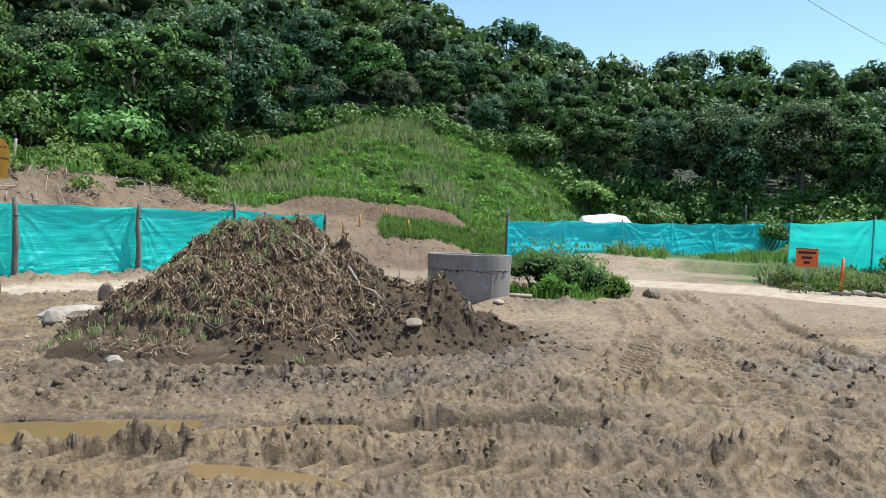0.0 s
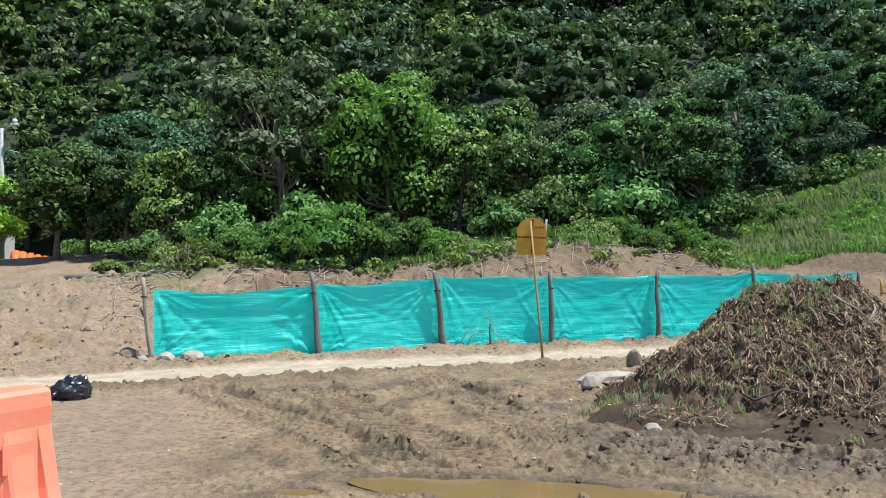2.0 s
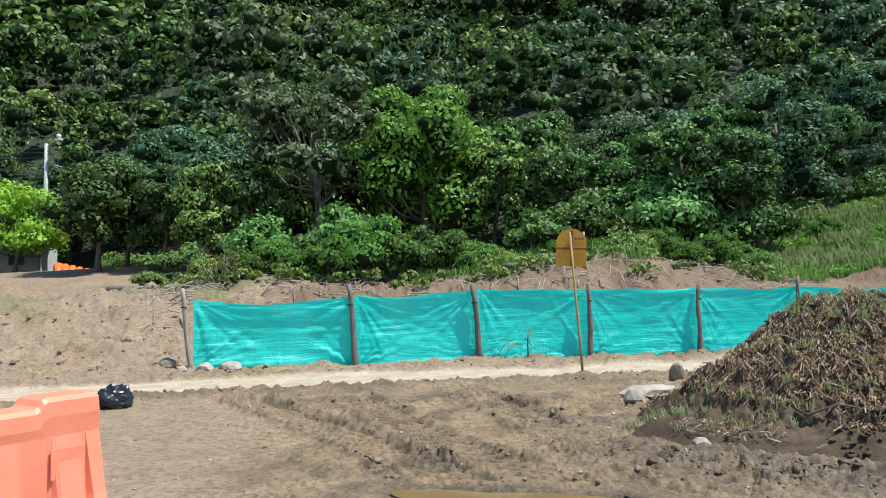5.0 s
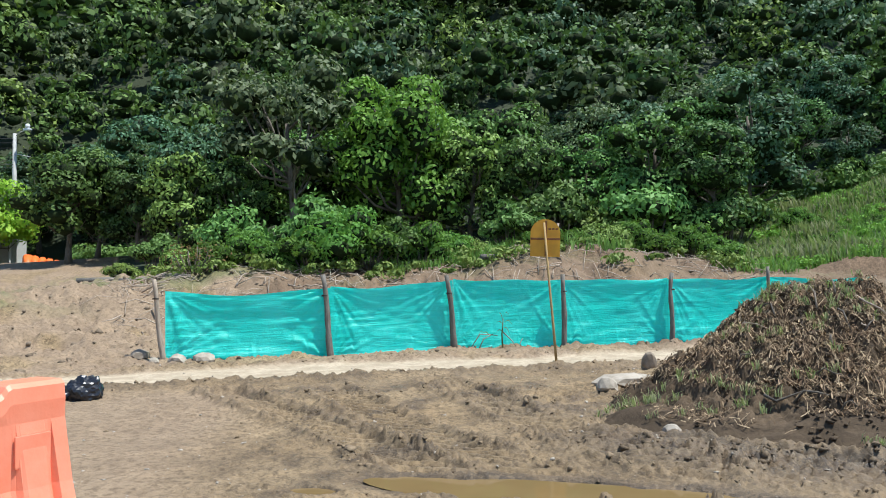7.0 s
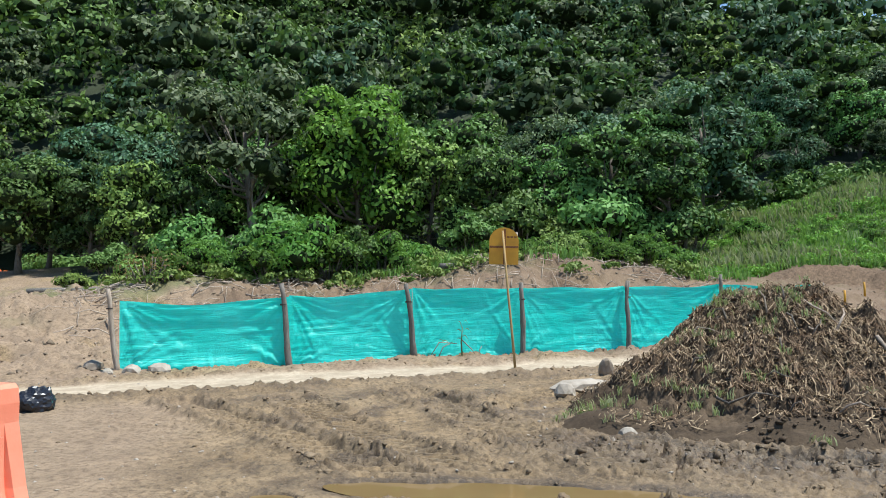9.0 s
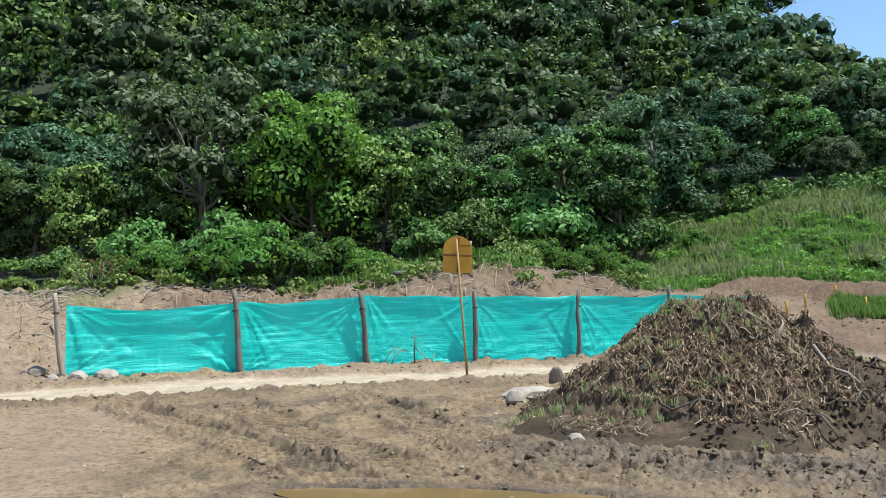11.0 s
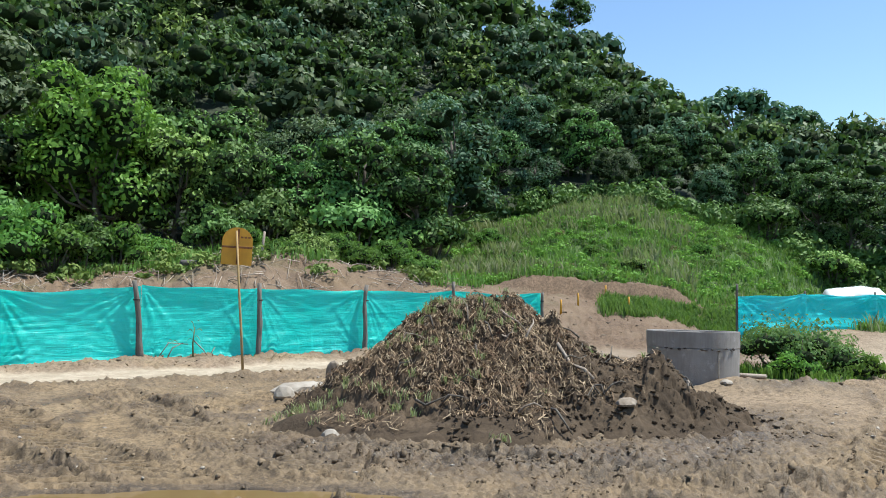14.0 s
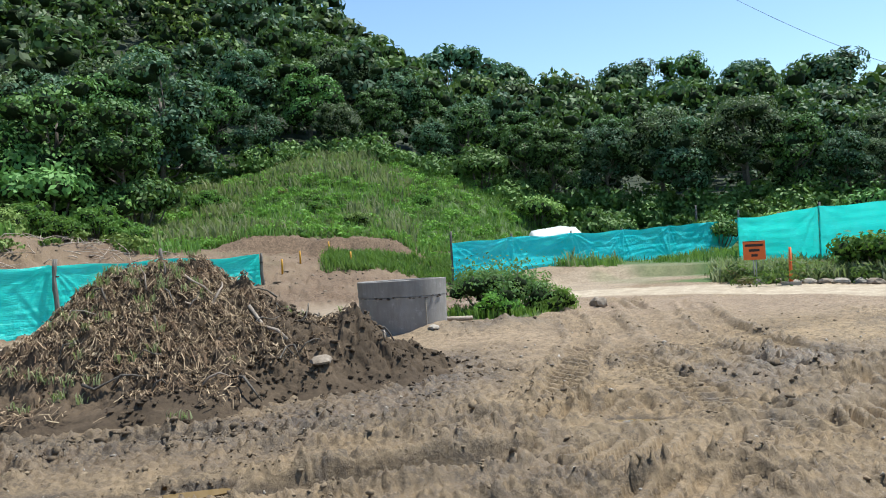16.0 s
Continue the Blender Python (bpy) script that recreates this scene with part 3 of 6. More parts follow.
def build_ground():
    fine = np.arange(-36, 76, 0.168)
    az = np.radians(np.concatenate([np.arange(-180, -36, 6.0), fine, np.arange(76, 180, 6.0)]))
    r = [0.35, 0.9, 1.6]
    while r[-1] < 28.5:
        r.append(r[-1] * (1.012 if r[-1] < 3 else 1.0042 if r[-1] < 11 else 1.0065 if r[-1] < 16 else 1.009))
    while r[-1] < 175:
        r.append(r[-1] * 1.02)
    while r[-1] < 4000:
        r.append(r[-1] * 1.16)
    r = np.array(r)
    A, R = np.meshgrid(az, r)
    x, y = (R * np.sin(A)).ravel(), (R * np.cos(A)).ravel()
    z, wet, clod, road, calm = relief(x, y)
    z = z + land(x, y)
    n, k = len(az), len(r)
    v = np.column_stack([x, y, z])
    v = np.vstack([v, [[0, 0, 0]]])
    i = np.arange(k - 1)[:, None] * n + np.arange(n)[None]
    j = np.arange(k - 1)[:, None] * n + (np.arange(n)[None] + 1) % n
    quads = np.stack([i, i + n, j + n, j], -1).reshape(-1, 4)[:, ::-1]
    hub = np.stack([np.full(n, n * k), np.arange(n), (np.arange(n) + 1) % n], -1)[:, ::-1]
    me = mesh_of("ground", v, [quads, hub], M_GROUND, False)
    azd, rr = polar(x, y)
    wob = 2.5 * fbm(x * 0.35, y * 0.35, 3, 121)
    grass = step(25.5, 28, rr + wob) * step(20, 27, azd + wob) * (1 - step(60, 75, rr))
    strip = step(23.2, 24.4, rr + 0.4 * wob) * (1 - step(26.4, 27.0, rr + 0.2 * wob)) * step(33, 35, azd + 0.4 * wob) * step(46, 43, azd)
    right = step(46, 50, azd) * np.maximum(step(17.3, 17.9, y + 0.1 * wob), step(19.2, 19.8, x + 0.2 * wob) * step(13.0, 12.0, y + 0.3 * wob))
    patch = np.exp(-(((x - 12.2) / 1.5) ** 2 + ((y - 11.3) / 1.2) ** 2)) > 0.45
    grass = np.maximum.reduce([grass, strip, right, patch * 0.9])
    grass = np.maximum(grass, step(27.1, 27.6, rr + 0.2 * wob) * step(26, 29, azd) * step(46, 43, azd))
    cut = step(26.0, 26.4, rr) * (1 - step(27.1, 27.7, rr + 0.3 * wob)) * step(24, 27, azd) * step(44, 41, azd)
    grass = grass * (1 - cut)
    grass = np.maximum(grass, 0.5 * step(0.05, 0.4, fbm(x * 0.6, y * 0.6, 3, 131)) * step(21, 25, rr) * (1 - step(30, 34, rr)))
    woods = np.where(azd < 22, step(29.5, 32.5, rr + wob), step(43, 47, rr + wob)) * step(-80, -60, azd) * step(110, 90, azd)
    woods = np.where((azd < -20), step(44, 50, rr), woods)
    grass = grass * (1 - road)
    pale = np.maximum(calm * 0.75, step(13, 16, rr) * 0.8 * (1 - step(0.1, 0.4, fbm(x * 0.8, y * 0.8, 3, 141))))
    pale = pale * (1 - np.clip(wet * 1.3, 0, 1))
    red = step(16.5, 18.5, rr + 0.3 * wob) * (1 - step(30, 33, rr)) * step(-14, -8, azd + wob) * (0.6 + 0.4 * step(-0.2, 0.2, fbm(x * 0.7, y * 0.7, 3, 143))) * step(48, 44, azd)
    red = np.maximum(red, cut)
    one = np.ones(len(x))
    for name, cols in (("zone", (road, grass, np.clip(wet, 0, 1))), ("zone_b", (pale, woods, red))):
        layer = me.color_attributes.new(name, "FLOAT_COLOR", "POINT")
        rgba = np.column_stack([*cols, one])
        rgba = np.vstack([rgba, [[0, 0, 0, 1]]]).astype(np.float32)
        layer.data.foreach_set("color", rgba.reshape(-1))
    return tagged(new("ground", me), "churned brown mud yard with tyre ruts rising to a wooded hill", "ground", kind="structure")


build_ground()


# ---- puddles ----
def puddle(cx, cy, ux, uy, a, b, seed):
    n = math.hypot(ux, uy)
    ux, uy = ux / n, uy / n
    bm = bmesh.new()
    ring = []
    for k in range(36):
        t = 2 * math.pi * k / 36
        q = 1.16 + 0.08 * math.sin(3 * t + seed)
        u, v = a * q * math.cos(t), b * q * math.sin(t)
        ring.append(bm.verts.new((u * ux - v * uy, u * uy + v * ux, 0)))
    low = [bm.verts.new((p.co.x * 0.8, p.co.y * 0.8, -0.05)) for p in ring]
    bm.faces.new(ring)
    for k in range(36):
        bm.faces.new((ring[k], low[k], low[(k + 1) % 36], ring[(k + 1) % 36]))
    bmesh.ops.recalc_face_normals(bm, faces=bm.faces)
    return solid("puddle", bm, M_WATER, "shallow muddy ochre water lying in a tyre rut", "puddle", pose(cx, cy, float(land(cx, cy)) - 0.024), "puddles in the yard", "structure")


for i, ((cx, cy), (ux, uy), a, b) in enumerate(PUDDLES):
    puddle(cx, cy, ux, uy, a, b, i)


# ---- leaves, grass, clods ----
def leaf_quads(centers, normals, size, rnd, narrow=0.55):
    """Lozenge leaves at the centres, facing roughly along the normals."""
    n = len(centers)
    nrm = normals + rnd.normal(0, 0.38, (n, 3))
    nrm /= np.linalg.norm(nrm, axis=1, keepdims=True) + 1e-9
    t = np.cross(nrm, rnd.normal(0, 1, (n, 3)))
    t /= np.linalg.norm(t, axis=1, keepdims=True) + 1e-9
    b = np.cross(nrm, t)
    s = (size * rnd.uniform(0.6, 1.35, n))[:, None]
    v = np.stack([centers - t * s, centers - b * s * narrow + nrm * s * 0.12, centers + t * s, centers + b * s * narrow + nrm * s * 0.12], 1)
    return v.reshape(-1, 3), np.arange(4 * n).reshape(-1, 4)


def crown_points(lobes, count, rnd):
    """Points and outward normals on the shells of many lobes."""
    lobes = np.asarray(lobes, float)
    w = lobes[:, 3] ** 2
    pick = rnd.choice(len(lobes), count, p=w / w.sum())
    d = rnd.normal(0, 1, (count, 3))
    d[:, 2] = d[:, 2] * 0.85 + 0.5
    d /= np.linalg.norm(d, axis=1, keepdims=True)
    rad = lobes[pick, 3] * (1.04 - 0.34 * rnd.random(count) ** 2)
    p = lobes[pick, :3] + d * rad[:, None] * np.array((1, 1, 0.74))
    return p, d


ICO_V, ICO_F = None, None


def crown_cores(lobes, rnd):
    """Solid lumps added inside each crown lobe; coloured dark, they stand for inner shade."""
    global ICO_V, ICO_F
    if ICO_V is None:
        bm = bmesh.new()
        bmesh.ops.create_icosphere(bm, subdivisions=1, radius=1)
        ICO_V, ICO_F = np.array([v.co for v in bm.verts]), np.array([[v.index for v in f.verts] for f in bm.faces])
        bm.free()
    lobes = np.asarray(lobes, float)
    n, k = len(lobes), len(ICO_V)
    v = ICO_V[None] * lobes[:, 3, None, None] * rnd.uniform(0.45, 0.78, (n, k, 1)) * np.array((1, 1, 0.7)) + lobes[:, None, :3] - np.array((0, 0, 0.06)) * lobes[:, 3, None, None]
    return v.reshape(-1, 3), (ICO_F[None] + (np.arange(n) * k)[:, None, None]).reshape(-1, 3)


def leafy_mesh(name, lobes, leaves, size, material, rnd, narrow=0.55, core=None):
    """Leaves on the lobes' shells over added cores, dark as inner shade by default, in one mesh."""
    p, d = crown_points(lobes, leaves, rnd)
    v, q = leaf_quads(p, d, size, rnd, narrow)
    cv, cf = crown_cores(lobes, rnd)
    me = mesh_of(name, np.vstack([v, cv]), [q, cf + len(v)], [material, core or M_CROWN_SHADE])
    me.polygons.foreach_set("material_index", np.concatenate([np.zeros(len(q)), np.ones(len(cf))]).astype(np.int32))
    return me


def tree_shape(seed, height=8.0, spread=2.6, bare=0.28, flat=0.0, lobes=26, open_=0.0):
    """Limbs as tubes, and crown lobes at their ends."""
    rnd = np.random.default_rng(seed)
    pile = Pile()
    lean = rnd.normal(0, 0.05 * height, 2)
    zs = np.linspace(0, height * 0.72, 7)
    trunk = np.column_stack([lean[0] * (zs / height) ** 1.4 + 0.08 * np.sin(zs * 1.3 + seed), lean[1] * (zs / height) ** 1.4 + 0.08 * np.cos(zs), zs])
    r0 = 0.022 * height + 0.03
    add_tube(pile, trunk, r0 * np.linspace(1, 0.35, 7) * np.array([1.35, 1, 1, 1, 1, 1, 1]), 7, 0.1, seed)
    out = []
    for k in range(lobes):
        t = rnd.uniform(0, 1)
        ang = k * 2.39996 + rnd.uniform(-0.4, 0.4)
        zz = height * (bare + (1 - bare) * (0.12 + 0.80 * t))
        if flat:
            zz = height * (0.72 + 0.2 * t) if rnd.random() < flat else zz
        prof = math.sin(math.pi * min(0.98, 0.18 + 0.72 * (zz / height - bare) / (1 - bare) + 0.05)) ** 0.6
        rad = spread * prof * rnd.uniform(0.25, 0.95) ** 0.6
        c = np.array((math.cos(ang) * rad + lean[0] * 0.7, math.sin(ang) * rad + lean[1] * 0.7, zz))
        out.append((*c, spread * rnd.uniform(0.22, 0.52) * (1 - 0.35 * open_)))
        if k % 2 == 0 or open_:
            h0 = np.clip(zz * rnd.uniform(0.5, 0.75), height * bare * 0.7, height * 0.68)
            j = np.interp(h0, zs, np.arange(7))
            p0 = np.array([np.interp(j, np.arange(7), trunk[:, a]) for a in range(3)])
            mid = p0 * 0.5 + c * 0.5 + np.array((0, 0, -0.05 * height)) + rnd.normal(0, 0.12, 3)
            add_tube(pile, np.array([p0, mid, c]), r0 * np.array((0.36, 0.24, 0.08)), 5, 0.05, k)
    return pile, out


def tree_meshes(name, seed, leaves, size, material, core=None, **kw):
    rnd = np.random.default_rng(seed + 500)
    pile, lobes = tree_shape(seed, **kw)
    return pile.mesh(name + "_trunk", M_BARK), leafy_mesh(name + "_crown", lobes, leaves, size, material, rnd, 0.55, core)


def plant_tree(meshes, x, y, turn, scale, label, category="tree", group="trees along the wood's edge", sink=0.1, name="tree"):
    t = thing(name, label, category, Matrix.Translation((x, y, gz(x, y) - sink)) @ Matrix.Rotation(turn, 4, "Z") @ Matrix.Scale(scale, 4), group)
    part("trunk", meshes[0], None, t)
    part("crown", meshes[1], None, t)
    return t


def at_polar(az, r):
    return r * math.sin(radians(az)), r * math.cos(radians(az))


# trees at the wood's edge: built in a few kinds, then repeated
KINDS = [tree_meshes("tree_a", 1, 4200, 0.152, M_LEAF[1], height=8.5, spread=2.9, bare=0.16, lobes=34),
         tree_meshes("tree_b", 2, 4200, 0.142, M_LEAF[0], height=9.0, spread=2.7, bare=0.14, lobes=34),
         tree_meshes("tree_c", 3, 4200, 0.147, M_LEAF[2], height=7.5, spread=2.6, bare=0.12, lobes=30),
         tree_meshes("tree_d", 4, 4800, 0.125, M_LEAF[3], height=9.0, spread=3.2, bare=0.25, flat=0.5, lobes=34),
         tree_meshes("tree_e", 5, 4800, 0.155, M_LEAF[4], height=9.5, spread=3.0, bare=0.15, lobes=34)]
LABELS = ["broad mid-green leafy tree at the wood's edge", "dense dark-green tree among undergrowth", "yellowish-green tree with a low leafy crown",
          "flat-crowned dull-green tree with bare limbs below", "tall bluish-green tree of the hillside wood"]
MANGO = tree_meshes("mango", 11, 9500, 0.135, M_MANGO, height=9.0, spread=3.0, bare=0.16, lobes=44)
UMBRELLA = tree_meshes("umbrella", 12, 3600, 0.14, M_LEAF[3], height=8.6, spread=3.0, bare=0.42, flat=0.75, lobes=26, open_=0.5)
plant_tree(MANGO, *at_polar(-1.0, 34.0), 0.3, 0.93, "bright green rounded mango tree at the wood's edge", name="mango_tree")
plant_tree(UMBRELLA, *at_polar(-8.4, 32.6), 1.2, 0.93, "thin pale-limbed tree with a feathery flat crown")
rnd_t = np.random.default_rng(23)
for row, (r_near, r_far, gap) in enumerate(((31.5, 34, 3.7), (36, 39.5, 3.6), (41, 45, 3.4))):
    a = -33.0
    while a < 24:
        # from 8 degrees on, darker leaf kinds stand in for the shaded slope
        k = int(rnd_t.integers(0, 5)) if a < 8 else int(rnd_t.choice((1, 4, 1, 0, 3)))
        r = rnd_t.uniform(r_near, r_far)
        if not (row == 0 and (abs(a + 1.0) < 4.2 or abs(a + 8.4) < 2.6)) and not (a < -23.5 or (a < -19 and row == 0)):
            x, y = at_polar(a, r)
            plant_tree(KINDS[k], x, y, rnd_t.uniform(0, 6.3), rnd_t.uniform(0.55, 0.85) * (0.88 if row == 0 else 0.95), LABELS[k])
        a += gap * rnd_t.uniform(0.75, 1.25)
# trees behind the raw yard to the side, and behind the grassy rise
a = -34.0
while a < -17:
    for r in (50, 62):
        k = int(rnd_t.integers(0, 5))
        x, y = at_polar(a + rnd_t.uniform(-1, 1), (r + rnd_t.uniform(-3, 3)) - (8 if a > -20 else 0))
        if r > 52 or a > -20:
            plant_tree(KINDS[k], x, y, rnd_t.uniform(0, 6.3), rnd_t.uniform(0.7, 1.0), LABELS[k])
    a += 3.2
a = 23.0
while a < 78:
    for r in ((46, 52) if a < 46 else (44, 50)):
        # darker kinds for the backlit side, bluer ones past 44 degrees for haze
        k = int(rnd_t.choice((1, 4, 1, 0, 3))) if a < 44 else int(rnd_t.choice((1, 1, 3, 4, 4)))
        x, y = at_polar(a + rnd_t.uniform(-1, 1), r + rnd_t.uniform(-2, 2))
        plant_tree(KINDS[k], x, y, rnd_t.uniform(0, 6.3), rnd_t.uniform(0.5, 0.95) * (0.68 if a < 46 else 0.66), LABELS[k])
    a += 3.0


def hill_woods():
    """The far wood on the hill: many crowns and trunks in one mesh, with a few leaf tints."""
    rnd = np.random.default_rng(77)
    protos = []
    for k in range(8):
        pile, lobes = tree_shape(200 + k, height=9.0, spread=3.7, bare=0.12, lobes=15, flat=0.3 * (k % 2))
        p, d = crown_points(lobes, 560, rnd)
        v, q = leaf_quads(p, d, 0.29, rnd, 0.6)
        p2, d2 = crown_points(lobes, 300, rnd)
        v2, q2 = leaf_quads(p2, d2, 0.48, rnd, 0.65)
        cv, cf = crown_cores(lobes, rnd)
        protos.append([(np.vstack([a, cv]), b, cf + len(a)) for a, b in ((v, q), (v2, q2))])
    vs, qs, ts, mats, n = [], [], [], [], 0
    r = 52.0
    spots = []
    while r < 158:
        gap = 3.3 + r * 0.02
        az = -38.0 + rnd.uniform(0, 3)
        while az < 80:
            if az > -19 or r > 66:
                spots.append((az + rnd.normal(0, 0.4), r + rnd.uniform(-1.6, 1.6)))
            az += math.degrees(gap / r) * rnd.uniform(0.75, 1.25)
        r += 3.3 + r * 0.018
    for az, rr in spots:
        x, y = at_polar(az, rr)
        z = float(land(x, y)) - 0.6
        k = int(rnd.integers(0, 8))
        v, q, f = protos[k][1 if rr > 90 else 0]
        s = rnd.uniform(0.5, 1.25) * np.interp(rr, [50, 110], [0.55 if az > 22 else 0.72, 1.0])
        c, w = math.cos(rnd.uniform(0, 6.28)), 0
        w = math.sqrt(1 - c * c)
        sz = s * rnd.uniform(0.85, 1.2)
        vv = np.column_stack([(v[:, 0] * c - v[:, 1] * w) * s + x, (v[:, 0] * w + v[:, 1] * c) * s + y, v[:, 2] * sz + z])
        vs.append(vv)
        qs.append(q + n)
        ts.append(f + n)
        n += len(v)
        # right of 10 degrees, deeper and bluer tints stand in for shade and haze
        mats.append(np.full(len(q), int(rnd.choice(5, p=[.26, .29, .17, .14, .14] if az < 10 else [.44, .12, .04, .10, .30]))))
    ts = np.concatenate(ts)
    # last slot colours the dark cores that stand for shade within the crowns
    me = mesh_of("hill_woods", np.concatenate(vs), [np.concatenate(qs), ts], M_LEAF + [M_CROWN_SHADE])
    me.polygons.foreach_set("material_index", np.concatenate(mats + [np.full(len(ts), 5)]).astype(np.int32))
    return tagged(new("hill_woods", me), "dense dark-green tropical wood covering the whole hillside", "woods", kind="stuff")


hill_woods()
# tall trees that stand out on the skyline
SKYTREES = [tree_meshes("sky_tree_a", 31, 2600, 0.34, M_LEAF[4], height=17, spread=5.4, bare=0.52, flat=0.6, lobes=22, open_=0.6),
            tree_meshes("sky_tree_b", 32, 3000, 0.34, M_LEAF[4], height=14, spread=6.2, bare=0.25, flat=0.6, lobes=26),
            tree_meshes("sky_tree_c", 33, 3000, 0.34, M_LEAF[0], height=13, spread=5.2, bare=0.18, lobes=30)]
for az, el, r, k, s, label in ((42.8, 13.7, 113, 0, 1.1, "tall open-crowned tree standing clear on the skyline"),
                               (45.8, 12.5, 116, 0, 0.85, "smaller open-crowned tree on the skyline"),
                               (54.5, 11.8, 118, 1, 0.80, "flat-topped tree on the skyline"),
                               (58.5, 11.7, 118, 2, 0.90, "dense dark rounded tree on the skyline"),
                               (62.4, 11.0, 120, 1, 0.62, "small umbrella-crowned tree on the skyline"),
                               (66.9, 10.8, 118, 1, 0.95, "broad flat-topped tree on the skyline"),
                               (31.2, 20.9, 150, 2, 0.72, "lone tree on the hill's rocky top"),
                               (38.9, 12.6, 124, 2, 0.62, "rounded tree where the hill falls away")):
    x, y = at_polar(az, r)
    h = max(v.co.z for v in SKYTREES[k][1].vertices) * s
    top = 1.5 + r * math.tan(radians(el))
    t = thing("tree", label, "tree", Matrix.Translation((x, y, top - h)) @ Matrix.Rotation(az, 4, "Z") @ Matrix.Scale(s, 4), "skyline trees")
    part("trunk", SKYTREES[k][0], None, t)
    part("crown", SKYTREES[k][1], None, t)


# ---- bushes ----
def bush_meshes(name, seed, width, height, leaves, size, material, spiky=0.0):
    rnd = np.random.default_rng(seed)
    pile, lobes = Pile(), []
    for k in range(16):
        ang, rad = k * 2.4, width * 0.5 * math.sqrt((k + 0.5) / 16) * 0.85
        h = height * (1 - 0.5 * (rad / (width * 0.5)) ** 2) * rnd.uniform(0.6, 1.0)
        c = np.array((math.cos(ang) * rad, math.sin(ang) * rad, h * rnd.uniform(0.5, 0.85)))
        lobes.append((*c, width * rnd.uniform(0.13, 0.22)))
        add_tube(pile, np.array([(c[0] * 0.3, c[1] * 0.3, -0.05), (c[0] * 0.7, c[1] * 0.7, c[2] * 0.5), (c[0], c[1], c[2] + spiky * height * rnd.uniform(0.1, 0.4))]), (0.018 * width, 0.012 * width, 0.004 * width), 4, 0, k)
    p, d = crown_points(lobes, leaves, rnd)
    if spiky:
        m = rnd.random(len(p)) < 0.3
        p[m, 2] += spiky * height * 0.45 * rnd.random(m.sum()) ** 2
    p[:, 2] = np.maximum(p[:, 2], 0.02)
    v, q = leaf_quads(p, d, size, rnd, 0.5)
    # dark cores stand for the shade inside the bush
    cv, cf = crown_cores(lobes, rnd)
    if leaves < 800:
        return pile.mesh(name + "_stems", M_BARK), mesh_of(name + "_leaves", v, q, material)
    me = mesh_of(name + "_leaves", np.vstack([v, cv]), [q, cf + len(v)], [material, M_CROWN_SHADE])
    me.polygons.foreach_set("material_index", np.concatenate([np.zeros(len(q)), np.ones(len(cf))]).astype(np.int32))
    return pile.mesh(name + "_stems", M_BARK), me


def plant_bush(meshes, x, y, turn, scale, label, group="bushes on the bank", name="bush"):
    t = thing(name, label, "bush", Matrix.Translation((x, y, gz(x, y) - 0.03)) @ Matrix.Rotation(turn, 4, "Z") @ Matrix.Scale(scale, 4), group)
    part("branchwork", meshes[0], None, t)
    part("leaves", meshes[1], None, t)


BUSHES = [bush_meshes("bush_a", 61, 2.2, 1.6, 2500, 0.066, M_BUSH), bush_meshes("bush_b", 62, 2.0, 1.9, 2300, 0.074, M_LEAF[1], 0.3),
          bush_meshes("bush_c", 63, 1.6, 1.1, 1700, 0.058, M_BUSH, 0.2), bush_meshes("bush_d", 64, 2.0, 1.4, 2000, 0.068, M_LEAF[2], 0.3)]
rnd_b = np.random.default_rng(5)
for az, r, k, s in ((-13.6, 26.2, 2, 1.0), (-11.5, 26.8, 0, 0.9), (-9.6, 26.3, 2, 1.1), (-7.4, 26.0, 0, 1.05), (-5.4, 26.4, 0, 1.25), (-3.2, 26.2, 0, 1.15), (-1.4, 26.6, 1, 1.0),
                    (0.6, 27.0, 0, 1.0), (2.6, 27.6, 2, 1.2), (3.8, 28.6, 3, 0.9), (-15.6, 27.6, 3, 0.8), (-17.2, 29.0, 1, 1.0), (-12.4, 29.6, 1, 1.3), (-6.6, 28.8, 1, 1.5),
                    (9.2, 27.6, 0, 0.75), (11.6, 27.2, 2, 1.0), (13.5, 28.0, 3, 0.9), (15.4, 28.4, 0, 0.9), (17.2, 27.9, 2, 0.9), (19.2, 28.6, 0, 0.8), (21.2, 28.0, 2, 0.9),
                    (7.0, 30.0, 1, 1.3), (10.5, 31.0, 1, 1.6), (13.2, 31.2, 3, 1.6), (16.2, 31.5, 1, 1.7), (19.0, 31.8, 3, 1.5), (21.6, 32.4, 1, 1.5),
                    (28.0, 31, 2, 0.6), (33.2, 33, 2, 0.55), (36.2, 30.5, 3, 0.5), (40.6, 36, 2, 0.6), (26.0, 36, 0, 0.7),
                    (52.6, 38, 1, 1.4), (56.0, 38, 3, 1.1), (60.2, 39, 1, 1.3), (65, 38, 3, 1.4), (69, 37, 1, 1.4), (48.5, 41, 3, 1.2), (44.5, 43, 1, 1.5), (-19.6, 30.5, 3, 0.7)):
    x, y = at_polar(az, r)
    plant_bush(BUSHES[k], x, y, rnd_b.uniform(0, 6.3), s * rnd_b.uniform(0.85, 1.1), ("dense fresh-green bush on the bank", "tall leafy green shrub before the trees", "low round green bush of the bank", "loose yellowish-green shrub on the slope")[k])
SEEDY = bush_meshes("seedy_bush", 71, 2.2, 1.15, 4600, 0.040, M_SEEDY, 0.8)
plant_bush(SEEDY, 12.25, 11.55, 0.4, 0.95, "weedy green bush with brown seed heads beside the concrete ring", "", "weedy_bush")
WEEDS = bush_meshes("weeds", 75, 1.6, 0.9, 1500, 0.06, M_WEEDS, 0.3)
